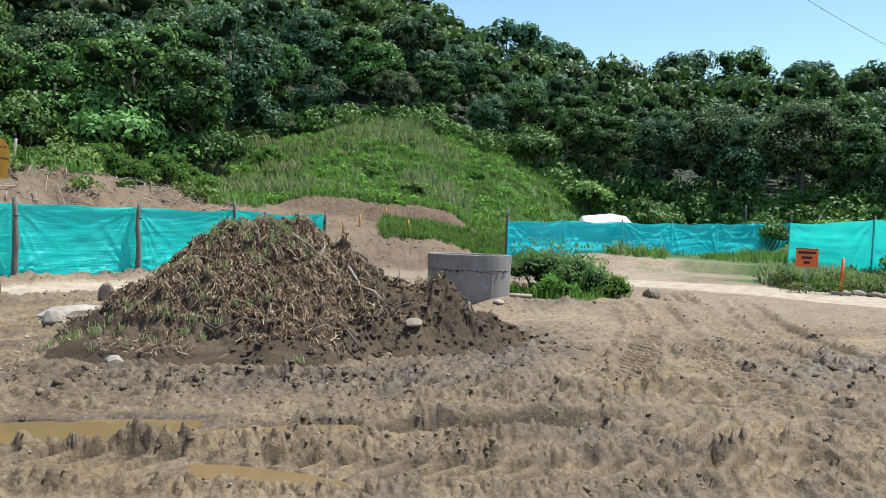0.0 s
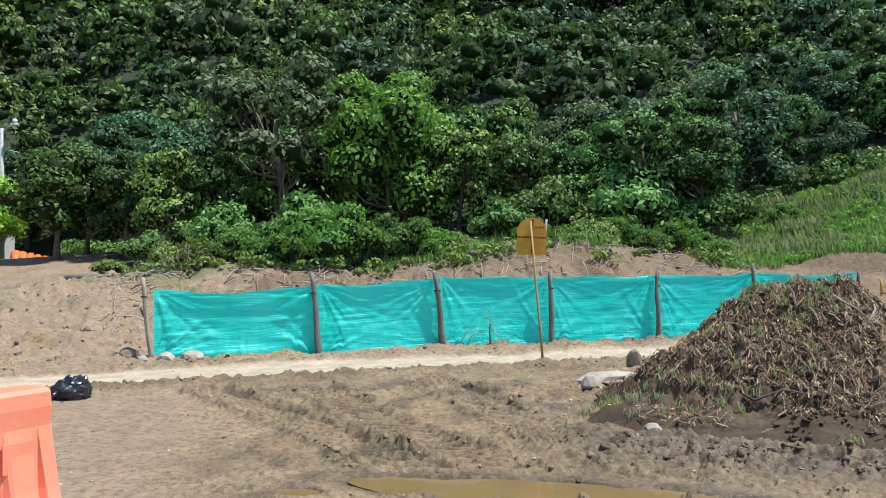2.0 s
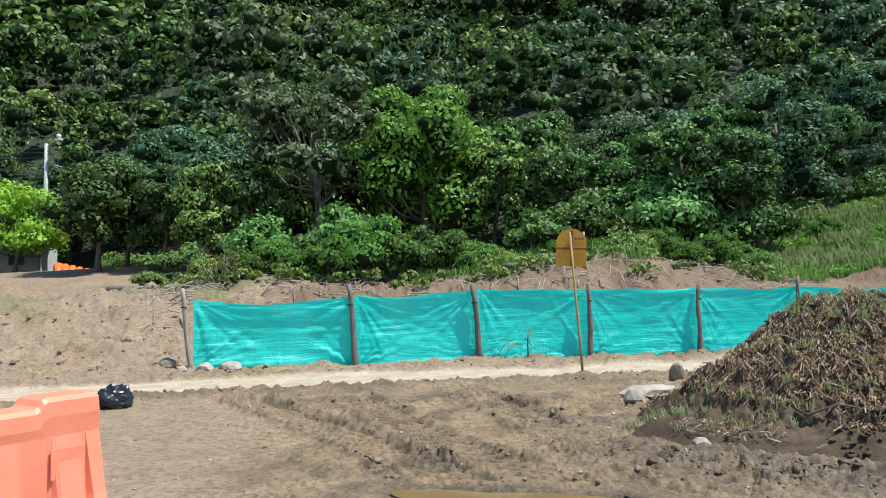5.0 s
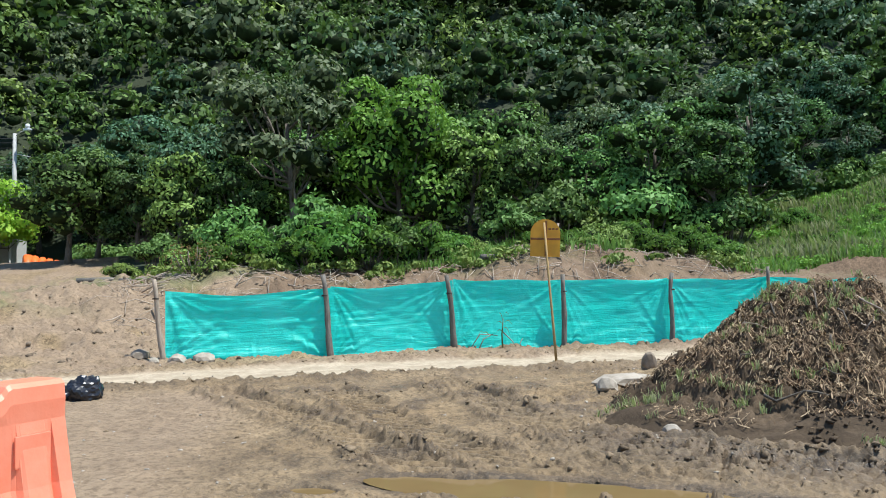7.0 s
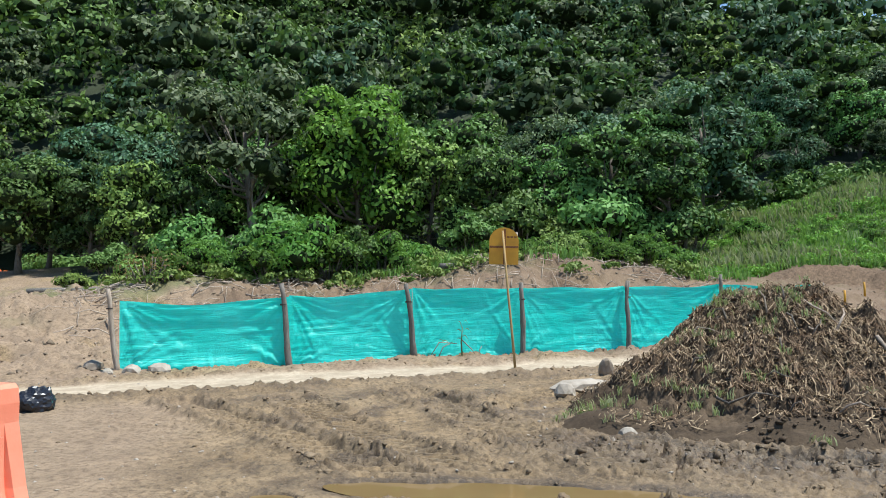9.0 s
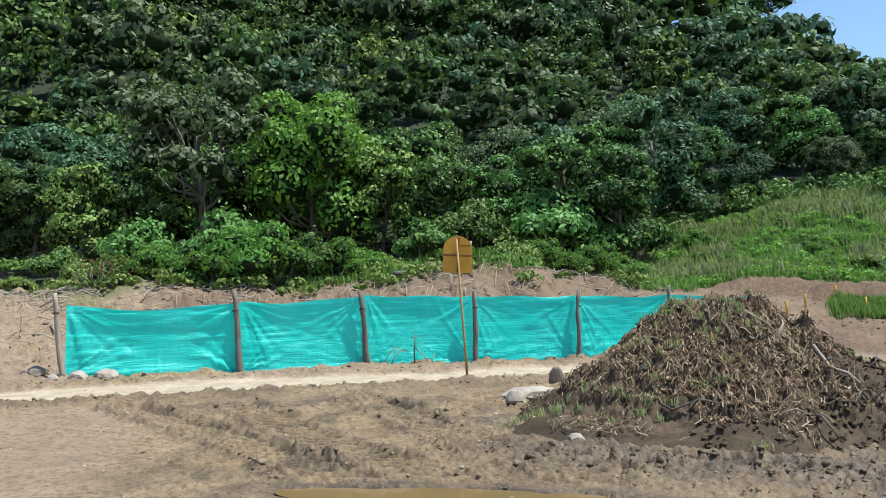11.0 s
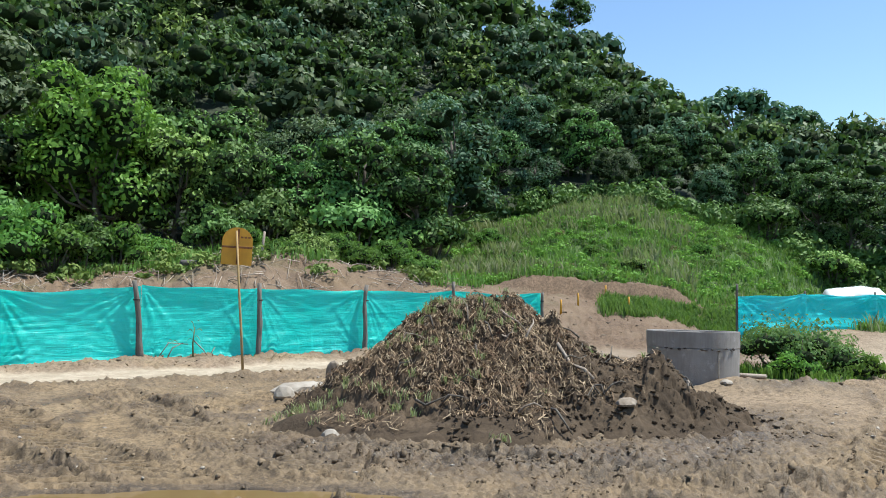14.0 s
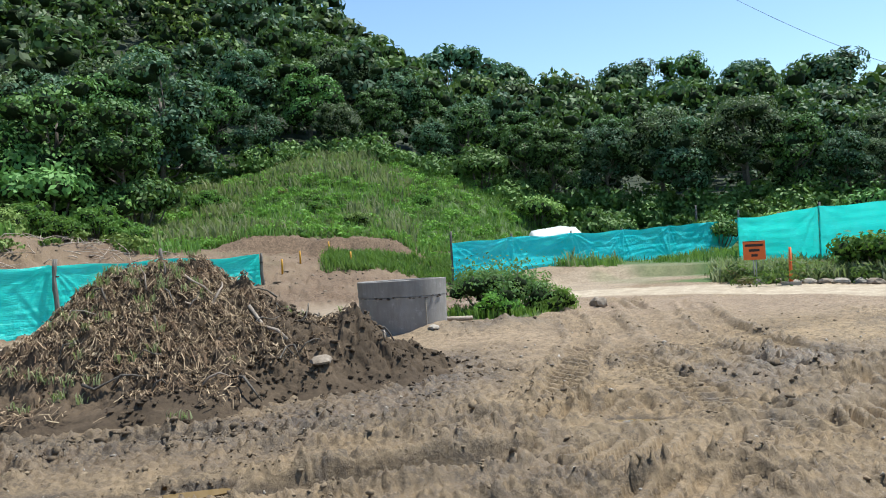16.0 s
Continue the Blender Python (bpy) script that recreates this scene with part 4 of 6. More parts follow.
plant_bush(WEEDS, 12.7, 10.6, 2.0, 0.62, "low bright green weeds in front of the bush", "", "weeds")
plant_bush(WEEDS, 11.6, 11.0, 0.9, 0.55, "low bright green weeds beside the ring", "", "weeds")
ROADBUSH = bush_meshes("road_bush", 72, 2.0, 1.35, 2600, 0.075, M_BUSH, 0.3)
plant_bush(ROADBUSH, 20.9, 7.6, 0.2, 1.0, "dark leafy bush at the roadside", "", "roadside_bush")
plant_bush(ROADBUSH, 21.9, 6.4, 2.2, 1.15, "dark leafy bush at the roadside", "", "roadside_bush")
DEAD = bush_meshes("dead_bush", 73, 1.9, 1.0, 260, 0.05, M_RUSTY, 0.5)
plant_bush(DEAD, *at_polar(-15.0, 25.6), 0.4, 1.1, "dry brown thorny bush on the bank", "", "dead_bush")


def grass_field(name, spots, height, blades, material, label, seed, lean=0.5):
    """Tufts of bent blades at the spots, in one mesh."""
    rnd = np.random.default_rng(seed)
    s = np.repeat(np.asarray(spots, float), blades, axis=0)
    n = len(s)
    s[:, :2] += rnd.normal(0, 0.10 * height / 0.4, (n, 2))
    ang, h = rnd.uniform(0, 2 * np.pi, n), height * rnd.uniform(0.45, 1.2, n) * (0.55 + 0.9 * vnoise(s[:, 0] * 0.8, s[:, 1] * 0.8, seed + 30))
    w = 0.020 * height / 0.4 * rnd.uniform(0.5, 1.3, n)
    out = np.column_stack([np.cos(ang), np.sin(ang), np.zeros(n)])
    sid = np.column_stack([-np.sin(ang), np.cos(ang), np.zeros(n)])
    up = np.array((0, 0, 1.0))
    l = (lean * rnd.uniform(0.2, 1.2, n) * h)[:, None]
    mid = s + up * (h * 0.6)[:, None] + out * l * 0.35
    tip = s + up * (h * (1 - 0.25 * lean))[:, None] + out * l
    wv = sid * w[:, None]
    v = np.stack([s - wv * 0.8, s + wv * 0.8, mid + wv, mid - wv, tip], 1).reshape(-1, 3)
    i = np.arange(n)[:, None] * 5
    me = mesh_of(name, v, [i + np.array([[0, 1, 2, 3]]), i + np.array([[3, 2, 4]])], material)
    return tagged(new(name, me), label, "grass", kind="stuff")


def scatter(count, az, rr, seed, keep=None):
    rnd = np.random.default_rng(seed)
    a, r = rnd.uniform(*az, count), np.sqrt(rnd.uniform(rr[0] ** 2, rr[1] ** 2, count))
    x, y = r * np.sin(np.radians(a)), r * np.cos(np.radians(a))
    if keep is not None:
        m = keep(x, y)
        x, y = x[m], y[m]
    return np.column_stack([x, y, ground_z(x, y) - 0.02])


grass_field("hill_grass", scatter(7500, (21, 54), (26.8, 46), 1, lambda x, y: (np.hypot(x, y) + 1.0 * fbm(x * 0.5, y * 0.5, 3, 19) > 27.4) & (np.degrees(np.arctan2(x, y)) + 3.5 * fbm(x * 0.4, y * 0.4, 3, 20) > 24.5)), 0.36, 6, M_GRASS, "tall rank green grass on the rise", 1)
grass_field("dry_grass", scatter(2600, (19, 40), (28.0, 44), 2, lambda x, y: fbm(x * 0.3, y * 0.3, 3, 15) > 0.0), 0.6, 6, M_DRYGRASS, "pale seeding grass on the rise", 2)
grass_field("bank_grass", scatter(2200, (-16, 26), (25.5, 33), 3, lambda x, y: fbm(x * 0.5, y * 0.5, 3, 9) > 0.05), 0.4, 6, M_GRASS, "patchy green weeds on the raw bank", 3)
grass_field("low_grass", scatter(1500, (34, 46), (23.6, 26.3), 4), 0.28, 7, M_GRASS, "strip of fresh low grass below the bank", 4)
grass_field("verge_grass", np.vstack([scatter(2300, (60.5, 74), (20.2, 26), 5, lambda x, y: (x > 19.3 + 0.8 * vnoise(x, y * 1.3, 3)) & (y < 15.5) & (fbm(x * 0.9, y * 0.9, 2, 7) > -0.35)), scatter(160, (50, 60), (25.5, 30), 6, lambda x, y: (y < 18.0) & (y > 17.0))]), 0.50, 7, M_DRYGRASS, "tall yellowish grass along the road's verge", 5)
grass_field("far_grass", scatter(3200, (44, 78), (24.5, 45), 7, lambda x, y: (np.abs(y - 17.2 - 0.106 * (x - 16)) > 0.45) & (roadness(x, y) < 0.1) & ((x > 24.6) | (y > 17.4))), 0.34, 6, M_GRASS, "green grass before the far trees", 6)
grass_field("weeds_by_ring", scatter(700, (40, 52), (14.5, 18.5), 8, lambda x, y: ((x - 12.3) / 1.5) ** 2 + ((y - 11.2) / 1.0) ** 2 < 1), 0.22, 7, M_WEEDS, "bright low weeds round the bush", 7)


def weed_field(name, spots, size, leaves, leaf, material, label, seed):
    """Leafy weeds of uneven size at the spots, in one mesh."""
    rnd = np.random.default_rng(seed)
    vs, qs, n = [], [], 0
    for x, y, z in spots:
        w = size * rnd.uniform(0.5, 1.35)
        lobes = [(x + rnd.normal(0, 0.35 * w), y + rnd.normal(0, 0.35 * w), z + w * rnd.uniform(0.15, 0.6), w * rnd.uniform(0.25, 0.5)) for _ in range(5)]
        p, d = crown_points(lobes, int(leaves * rnd.uniform(0.7, 1.3)), rnd)
        v, q = leaf_quads(p, d, leaf, rnd, 0.5)
        vs.append(v)
        qs.append(q + n)
        n += len(v)
    return tagged(new(name, mesh_of(name, np.concatenate(vs), np.concatenate(qs), material)), label, "weeds", kind="stuff")


weed_field("hill_weeds", scatter(620, (22, 52), (27.4, 45), 51), 0.42, 95, 0.062, M_WEEDS, "leafy green weeds among the hill's grass", 51)
weed_field("rise_herbs", scatter(520, (22, 50), (27.4, 44), 58, lambda x, y: fbm(x * 0.25, y * 0.25, 3, 59) > -0.1), 0.36, 80, 0.055, M_SEEDY, "paler seeding herbs among the hill's grass", 58)
weed_field("bank_weeds", scatter(130, (-18, 24), (24.8, 31), 52), 0.5, 130, 0.075, M_LEAF[2], "yellowish weeds creeping over the raw bank", 52)
weed_field("verge_weeds", scatter(46, (61, 73), (20.6, 24.5), 54), 0.5, 120, 0.06, M_SEEDY, "seeding weeds along the verge", 54)
weed_field("edge_weeds", np.vstack([scatter(90, (-22.5, -14), (49, 58), 57), scatter(130, (22, 46), (42.5, 46.5), 53), scatter(200, (46, 78), (41, 45), 55)]), 1.25, 150, 0.13, M_LEAF[1], "dark undergrowth at the wood's edge", 53)


# ---- the heap of soil and uprooted grass ----
def heap_height(x, y):
    """Height of the heap over the yard."""
    u, v = x - HEAP_AT[0], y - HEAP_AT[1]
    ang = np.arctan2(v, u)
    # reach of the foot by direction
    reach = 2.38 + 0.06 * np.cos(ang) + 0.10 * np.cos(2 * ang) + 0.16 * fbm(ang * 1.5 + 9, ang * 0 + 3, 2, 201)
    q = np.hypot(u, v) / reach
    peak = np.hypot(u - 0.28, v - 0.1) / reach
    z = 1.66 * np.clip(1 - 0.6 * peak - 0.4 * q, 0, None)
    z = np.minimum(z, 1.37 + 0.05 * fbm(x * 2, y * 2, 2, 202))
    shoulder = 0.25 * np.exp(-(((u - 0.80) / 0.24) ** 2 + ((v + 0.82) / 0.26) ** 2))
    toe = 0.40 * np.exp(-(((u - 1.75) / 0.95) ** 2 + ((v + 1.75) / 0.62) ** 2))
    left = 0.14 * np.exp(-(((u + 1.3) / 0.6) ** 2 + ((v + 0.4) / 0.7) ** 2))
    z = z + (shoulder + left) * np.clip(1.25 - q, 0, 1) * 1.2 + toe
    lump = step(0, 0.35, z)
    z = z + lump * (0.13 * fbm(x * 2.1, y * 2.1, 5, 203, 0.75) + 0.14 * plates(x * 2.6, y * 2.6, 231) * vnoise(x * 1.3, y * 1.3, 234) + 0.09 * plates(x * 5.2, y * 5.2, 241) + 0.055 * plates(x * 11, y * 11, 251) + 0.03 * fbm(x * 16, y * 16, 2, 205) - 0.08)
    # undercut foot on the near side
    foot = np.exp(-((q - 0.93) / 0.12) ** 2) * step(0.3, -0.6, v)
    return z + 0.20 * foot * (0.4 + vnoise(x * 2.5, y * 2.5, 206)) - 0.05


def heap_top(x, y):
    return float(heap_height(np.array(x), np.array(y))) + float(land(x, y)) + 0.03


def build_heap():
    n = 330
    gx, gy = np.meshgrid(np.linspace(HEAP_AT[0] - 3.4, HEAP_AT[0] + 3.9, n), np.linspace(HEAP_AT[1] - 3.6, HEAP_AT[1] + 3.3, n))
    x, y = gx.ravel(), gy.ravel()
    h = heap_height(x, y)
    z = np.where(h > 0.0, np.maximum(land(x, y) + h - 0.02, -1), land(x, y) - 0.25)
    i = (np.arange(n - 1)[:, None] * n + np.arange(n - 1)[None]).ravel()
    quads = np.stack([i, i + 1, i + n + 1, i + n], -1)
    keep = (h[quads] > -0.04).any(1)
    t = thing("soil_heap", "heap of dark dug soil with uprooted grass and dry straw", "heap", pose(0, 0, 0))
    part("soil", mesh_of("heap_soil", np.column_stack([x, y, z]), quads[keep], M_HEAP, False), None, t)
    rnd = np.random.default_rng(9)
    # dry stalks strewn over it
    m = 56000
    px, py = HEAP_AT[0] + rnd.normal(-0.1, 1.15, m), HEAP_AT[1] + rnd.normal(0, 1.15, m)
    hh = heap_height(px, py)
    dense = fbm(px * 1.9, py * 1.9, 4, 207, 0.7) + 0.26 * (px < HEAP_AT[0] + 0.9) + 0.16 * np.sign(hh - 0.36) - 0.14
    ok = (hh > 0.12) & (dense + rnd.normal(0, 0.14, m) > 0.0) & (py < HEAP_AT[1] + 1.2)
    px, py, hh = px[ok], py[ok], hh[ok]
    n = len(px)
    ang, ln, wd = rnd.uniform(0, 6.28, n), 0.009 + 0.055 * rnd.random(n) ** 2.4, 0.0016 + 0.0055 * rnd.random(n) ** 2.2
    d = np.column_stack([np.cos(ang), np.sin(ang)])
    tilt = rnd.uniform(-0.6, 0.6, n)
    side = np.column_stack([-d[:, 1] * np.cos(tilt), d[:, 0] * np.cos(tilt), np.sin(tilt)]) * wd[:, None]
    lift = rnd.uniform(0.003, 0.020, n)
    ends = []
    for s in (-1, 0, 1):
        ex, ey = px + s * d[:, 0] * ln, py + s * d[:, 1] * ln
        e = np.column_stack([ex, ey, hh + np.clip(heap_height(ex, ey) - hh, -0.9 * ln, 0.9 * ln) + land(ex, ey) + lift * (1 + 0.5 * s) + 0.006])
        ends += [e - side, e + side]
    v = np.stack(ends, 1).reshape(-1, 3)
    b = np.arange(n)[:, None] * 6
    f = np.concatenate([b + np.array([[0, 1, 3, 2]]), b + np.array([[2, 3, 5, 4]])])
    tagged(part("straw", mesh_of("heap_straw", v, f, M_STRAW), None, t, "dry straw-coloured stalks strewn over the heap"), kind="stuff")
    # green tufts still growing
    spots = []
    for cx, cy, sd, cnt in ((-0.25, 0.0, 0.35, 46), (0.15, -0.55, 0.22, 22), (-1.3, -0.75, 0.4, 18), (-1.9, -0.3, 0.3, 22), (-0.8, -1.2, 0.45, 9), (-0.4, -0.5, 0.8, 14), (1.6, -0.8, 0.5, 6)):
        a = np.column_stack([HEAP_AT[0] + cx + rnd.normal(0, sd, cnt), HEAP_AT[1] + cy + rnd.normal(0, sd, cnt)])
        spots.append(np.column_stack([a, heap_height(a[:, 0], a[:, 1]) + land(a[:, 0], a[:, 1])]))
    spots = np.concatenate(spots)
    spots = spots[spots[:, 2] > 0.02]
    ob = grass_field("turf", spots, 0.10, 12, M_DRYGRASS, "", 91, 0.9)
    del ob["category"]
    ob.parent = t
    ob["label"] = "green grass tufts rooted on the heap"
    # bare roots and twigs, each one by itself
    for k in range(30):
        ax, ay = HEAP_AT[0] + rnd.uniform(-1.3, 2.3), HEAP_AT[1] + rnd.uniform(-2.0, -0.2)
        h = float(heap_height(np.array(ax), np.array(ay)))
        if h < 0.1:
            continue
        a, l = rnd.uniform(0, 6.28), rnd.uniform(0.12, 0.42)
        p = []
        for s in (0, 0.35, 0.7, 1.0):
            qx, qy = ax + math.cos(a + 0.5 * s) * l * s, ay + math.sin(a + 0.5 * s) * l * s
            p.append((qx, qy, max(float(heap_height(np.array(qx), np.array(qy))), 0) + float(land(qx, qy)) + 0.02 + 0.09 * math.sin(s * 2.6)))
        q = Pile()
        add_tube(q, p, np.array((0.011, 0.009, 0.007, 0.003)) * rnd.uniform(0.7, 1.5), 5, 0.15, k)
        part("root", q.mesh("root", M_BARK if k % 3 else M_PALEPOST), None, t)
    q = Pile()
    add_tube(q, [(5.00, 7.95, heap_top(5.00, 7.95)), (5.05, 7.75, heap_top(5.05, 7.75)), (5.10, 7.55, heap_top(5.10, 7.55)), (5.13, 7.42, heap_top(5.13, 7.42))], (0.022, 0.021, 0.019, 0.016), 7, 0.1, 3)
    part("stick", q.mesh("stick", M_PALEPOST), None, t, "pale peeled stick leaning on the slope")
    return t


build_heap()


def heap_z(x, y):
    return float(heap_height(np.array(x), np.array(y))) + float(land(x, y))


# ---- stones and clods ----
def rock_mesh(name, seed, sx, sy, sz, material, rough=0.25, level=2, flat=0.35):
    bm = bmesh.new()
    bmesh.ops.create_icosphere(bm, subdivisions=level, radius=1)
    for v in bm.verts:
        d = 1 + rough * noise.noise(v.co * 1.6 + Vector((seed * 3.7, seed, 0))) + rough * 0.5 * noise.noise(v.co * 3.7 + Vector((seed, 5, 0)))
        v.co = Vector((v.co.x * sx * d, v.co.y * sy * d, max(v.co.z, -flat) * sz * d))
    return bm_mesh(name, bm, material)


def put_rock(name, seed, size, x, y, z, turn, material, label, group="", tilt=0):
    return solid(name, rock_mesh(name, seed, *size, material), None, label, "stone", pose(x, y, z, tilt, 0, turn), group)


put_rock("rock", 1, (0.15, 0.09, 0.06), 5.25, 7.0, heap_z(5.25, 7.0) + 0.01, 20, M_DARKROCK, "dull brown stone at the foot of the heap")
put_rock("rock", 2, (0.09, 0.08, 0.07), 2.35, 7.75, gz(2.35, 7.75) + 0.03, 0, M_ROCK, "small pale stone at the foot of the heap")
put_rock("slab", 3, (0.42, 0.26, 0.10), 2.75, 11.1, gz(2.75, 11.1) + 0.06, 25, M_ROCK, "pale flat broken concrete slab lying in the mud")
put_rock("slab", 4, (0.16, 0.15, 0.13), 2.45, 10.6, gz(2.45, 10.6) + 0.05, 60, M_ROCK, "pale grey stone beside the slab")
put_rock("slab", 5, (0.32, 0.20, 0.07), 3.15, 11.6, gz(3.15, 11.6) + 0.05, -15, M_ROCK, "pale flat broken concrete slab lying in the mud")
put_rock("stump", 6, (0.13, 0.10, 0.20), 3.74, 13.1, gz(3.74, 13.1) + 0.08, 0, M_DARKROCK, "dark upright lump of root by the road", "", 18)
put_rock("rock", 7, (0.25, 0.18, 0.14), 7.1, 10.9, gz(7.1, 10.9) + 0.08, 30, M_DARKROCK, "earthy boulder behind the heap")
put_rock("rock", 8, (0.13, 0.09, 0.05), 9.0, 9.75, gz(9.0, 9.75) + 0.03, 40, M_ROCK, "flat pale stone before the ring")
for i, (x, y, s) in enumerate(((-4.55, 15.85, 0.19), (-4.05, 15.9, 0.23), (-4.95, 15.75, 0.12), (-5.4, 16.3, 0.2))):
    put_rock("rock", 20 + i, (s, s * 0.8, s * 0.65), x, y, gz(x, y) + s * 0.2, i * 50, M_ROCK if i < 3 else M_DARKROCK, "pale stone holding down the teal sheet", "stones at the fence's foot")
for i, (x, y) in enumerate(((13.6, 10.1), (13.75, 10.35))):
    put_rock("rock", 30 + i, (0.14, 0.12, 0.14), x, y, gz(x, y) + 0.06, i * 70, M_DARKROCK, "brown clod of earth beside the weeds")
rnd_k = np.random.default_rng(41)
for i in range(12):
    az, r = rnd_k.uniform(62, 73), 0
    x, y = 19.15 + 0.1 * i * 0.3 + rnd_k.uniform(-0.15, 0.15), 9.3 - i * 0.36
    put_rock("kerb_stone", 40 + i, (0.20, 0.13, 0.10), x, y, gz(x, y) + 0.03, 90 + rnd_k.uniform(-25, 25), M_ROCK if i % 3 else M_DARKROCK, "rough kerb stone at the road's verge", "stones along the verge")


def clod_field(name, spots, sizes, material, label, seed):
    """Lumps of mud as rough little solids, in one mesh."""
    rnd = np.random.default_rng(seed)
    bm = bmesh.new()
    bmesh.ops.create_icosphere(bm, subdivisions=1, radius=1)
    base = np.array([v.co for v in bm.verts])
    tris = np.array([[v.index for v in f.verts] for f in bm.faces])
    bm.free()
    n = len(spots)
    k = len(base)
    jig = base[None] * rnd.uniform(0.45, 1.5, (n, k, 1)) + rnd.normal(0, 0.24, (n, k, 3))
    sq = np.stack([rnd.uniform(0.7, 1.4, n), rnd.uniform(0.7, 1.4, n), rnd.uniform(0.45, 0.95, n)], -1)[:, None]
    a = rnd.uniform(0, 6.28, n)
    c, s = np.cos(a)[:, None], np.sin(a)[:, None]
    p = jig * sq * np.asarray(sizes)[:, None, None]
    q = np.stack([p[..., 0] * c - p[..., 1] * s, p[..., 0] * s + p[..., 1] * c, p[..., 2]], -1) + np.asarray(spots)[:, None]
    f = (tris[None] + (np.arange(n) * k)[:, None, None]).reshape(-1, 3)
    return tagged(new(name, mesh_of(name, q.reshape(-1, 3), f, material)), label, "clods", kind="stuff")


def clods():
    rnd = np.random.default_rng(17)
    n = 110000
    az, r = rnd.uniform(-34, 74, n), 2.6 * np.exp(rnd.uniform(0, 1.95, n))
    x, y = r * np.sin(np.radians(az)), r * np.cos(np.radians(az))
    z, wet, clod, road, calm = relief(x, y)
    cluster = step(-0.05, 0.35, fbm(x * 1.3, y * 1.3, 3, 161))
    ok = rnd.random(n) < np.clip(clod, 0, 1) ** 1.5 * (0.25 + 0.75 * cluster) * 0.75 + (0.008 + 0.05 * cluster * (1 - calm)) * (1 - road)
    ok &= (heap_height(x, y) < 0.02)
    for (cx, cy), (ux, uy), a, b in PUDDLES:
        ok &= np.hypot(((x - cx) * ux + (y - cy) * uy) / a, (-(x - cx) * uy + (y - cy) * ux) / b) > 1.15
    x, y, z, wet, r, clod = x[ok], y[ok], z[ok], wet[ok], r[ok], clod[ok]
    size = (0.006 + 0.020 * rnd.random(len(x)) ** 3) * (0.7 + 0.6 * np.clip(clod, 0, 1)) * np.clip(r / 6, 0.7, 1.5)
    spots = np.column_stack([x, y, z + land(x, y) - size * 0.35])
    d = wet > 0.75
    clod_field("mud_clods", spots[~d], size[~d], M_CLOD, "loose lumps of brown mud thrown up along the ruts", 1)
    clod_field("wet_clods", spots[d], size[d], M_DARKCLOD, "dark wet lumps of mud", 2)
    # pale grit and chips lying on the yard
    m = 1500
    az, r = rnd.uniform(-34, 74, m), 2.8 * np.exp(rnd.uniform(0, 1.75, m))
    x, y = r * np.sin(np.radians(az)), r * np.cos(np.radians(az))
    ok = heap_height(x, y) < 0.02
    for (cx, cy), (ux, uy), a, b in PUDDLES:
        ok &= np.hypot(((x - cx) * ux + (y - cy) * uy) / a, (-(x - cx) * uy + (y - cy) * ux) / b) > 1.15
    x, y, r = x[ok], y[ok], r[ok]
    size = (0.004 + 0.012 * rnd.random(len(x)) ** 3) * np.clip(r / 6, 0.8, 1.6)
    clod_field("grit", np.column_stack([x, y, ground_z(x, y)]), size, M_ROCK, "pale grit and stone chips on the mud", 6)
    # on the heap
    m = 6000
    x, y = HEAP_AT[0] + rnd.normal(0.5, 1.3, m), HEAP_AT[1] + rnd.normal(-0.5, 1.3, m)
    h = heap_height(x, y)
    ok = (h > 0.03) & (fbm(x * 1.6, y * 1.6, 3, 207) + 0.3 * (x < HEAP_AT[0] + 0.7) < 0.3)
    x, y, h = x[ok], y[ok], h[ok]
    size = 0.008 + 0.026 * rnd.random(len(x)) ** 3
    clod_field("heap_clods", np.column_stack([x, y, h + land(x, y) - size * 0.3]), size, M_HEAP, "crumbled dark clods on the heap's slope", 3)
    # on the bank
    n = 4500
    az, r = rnd.uniform(-34, 42, n), rnd.uniform(15.5, 27, n)
    x, y = r * np.sin(np.radians(az)), r * np.cos(np.radians(az))
    ok = (rnd.random(n) < 0.25 + 0.75 * step(0, 0.3, fbm(x * 0.8, y * 0.8, 3, 211))) & (roadness(x, y) < 0.1)
    x, y = x[ok], y[ok]
    size = 0.015 + 0.06 * rnd.random(len(x)) ** 5
    clod_field("bank_clods", np.column_stack([x, y, ground_z(x, y) - size * 0.15]), size, M_BANKSOIL, "dry clods and rubble on the raw bank", 4)


clods()


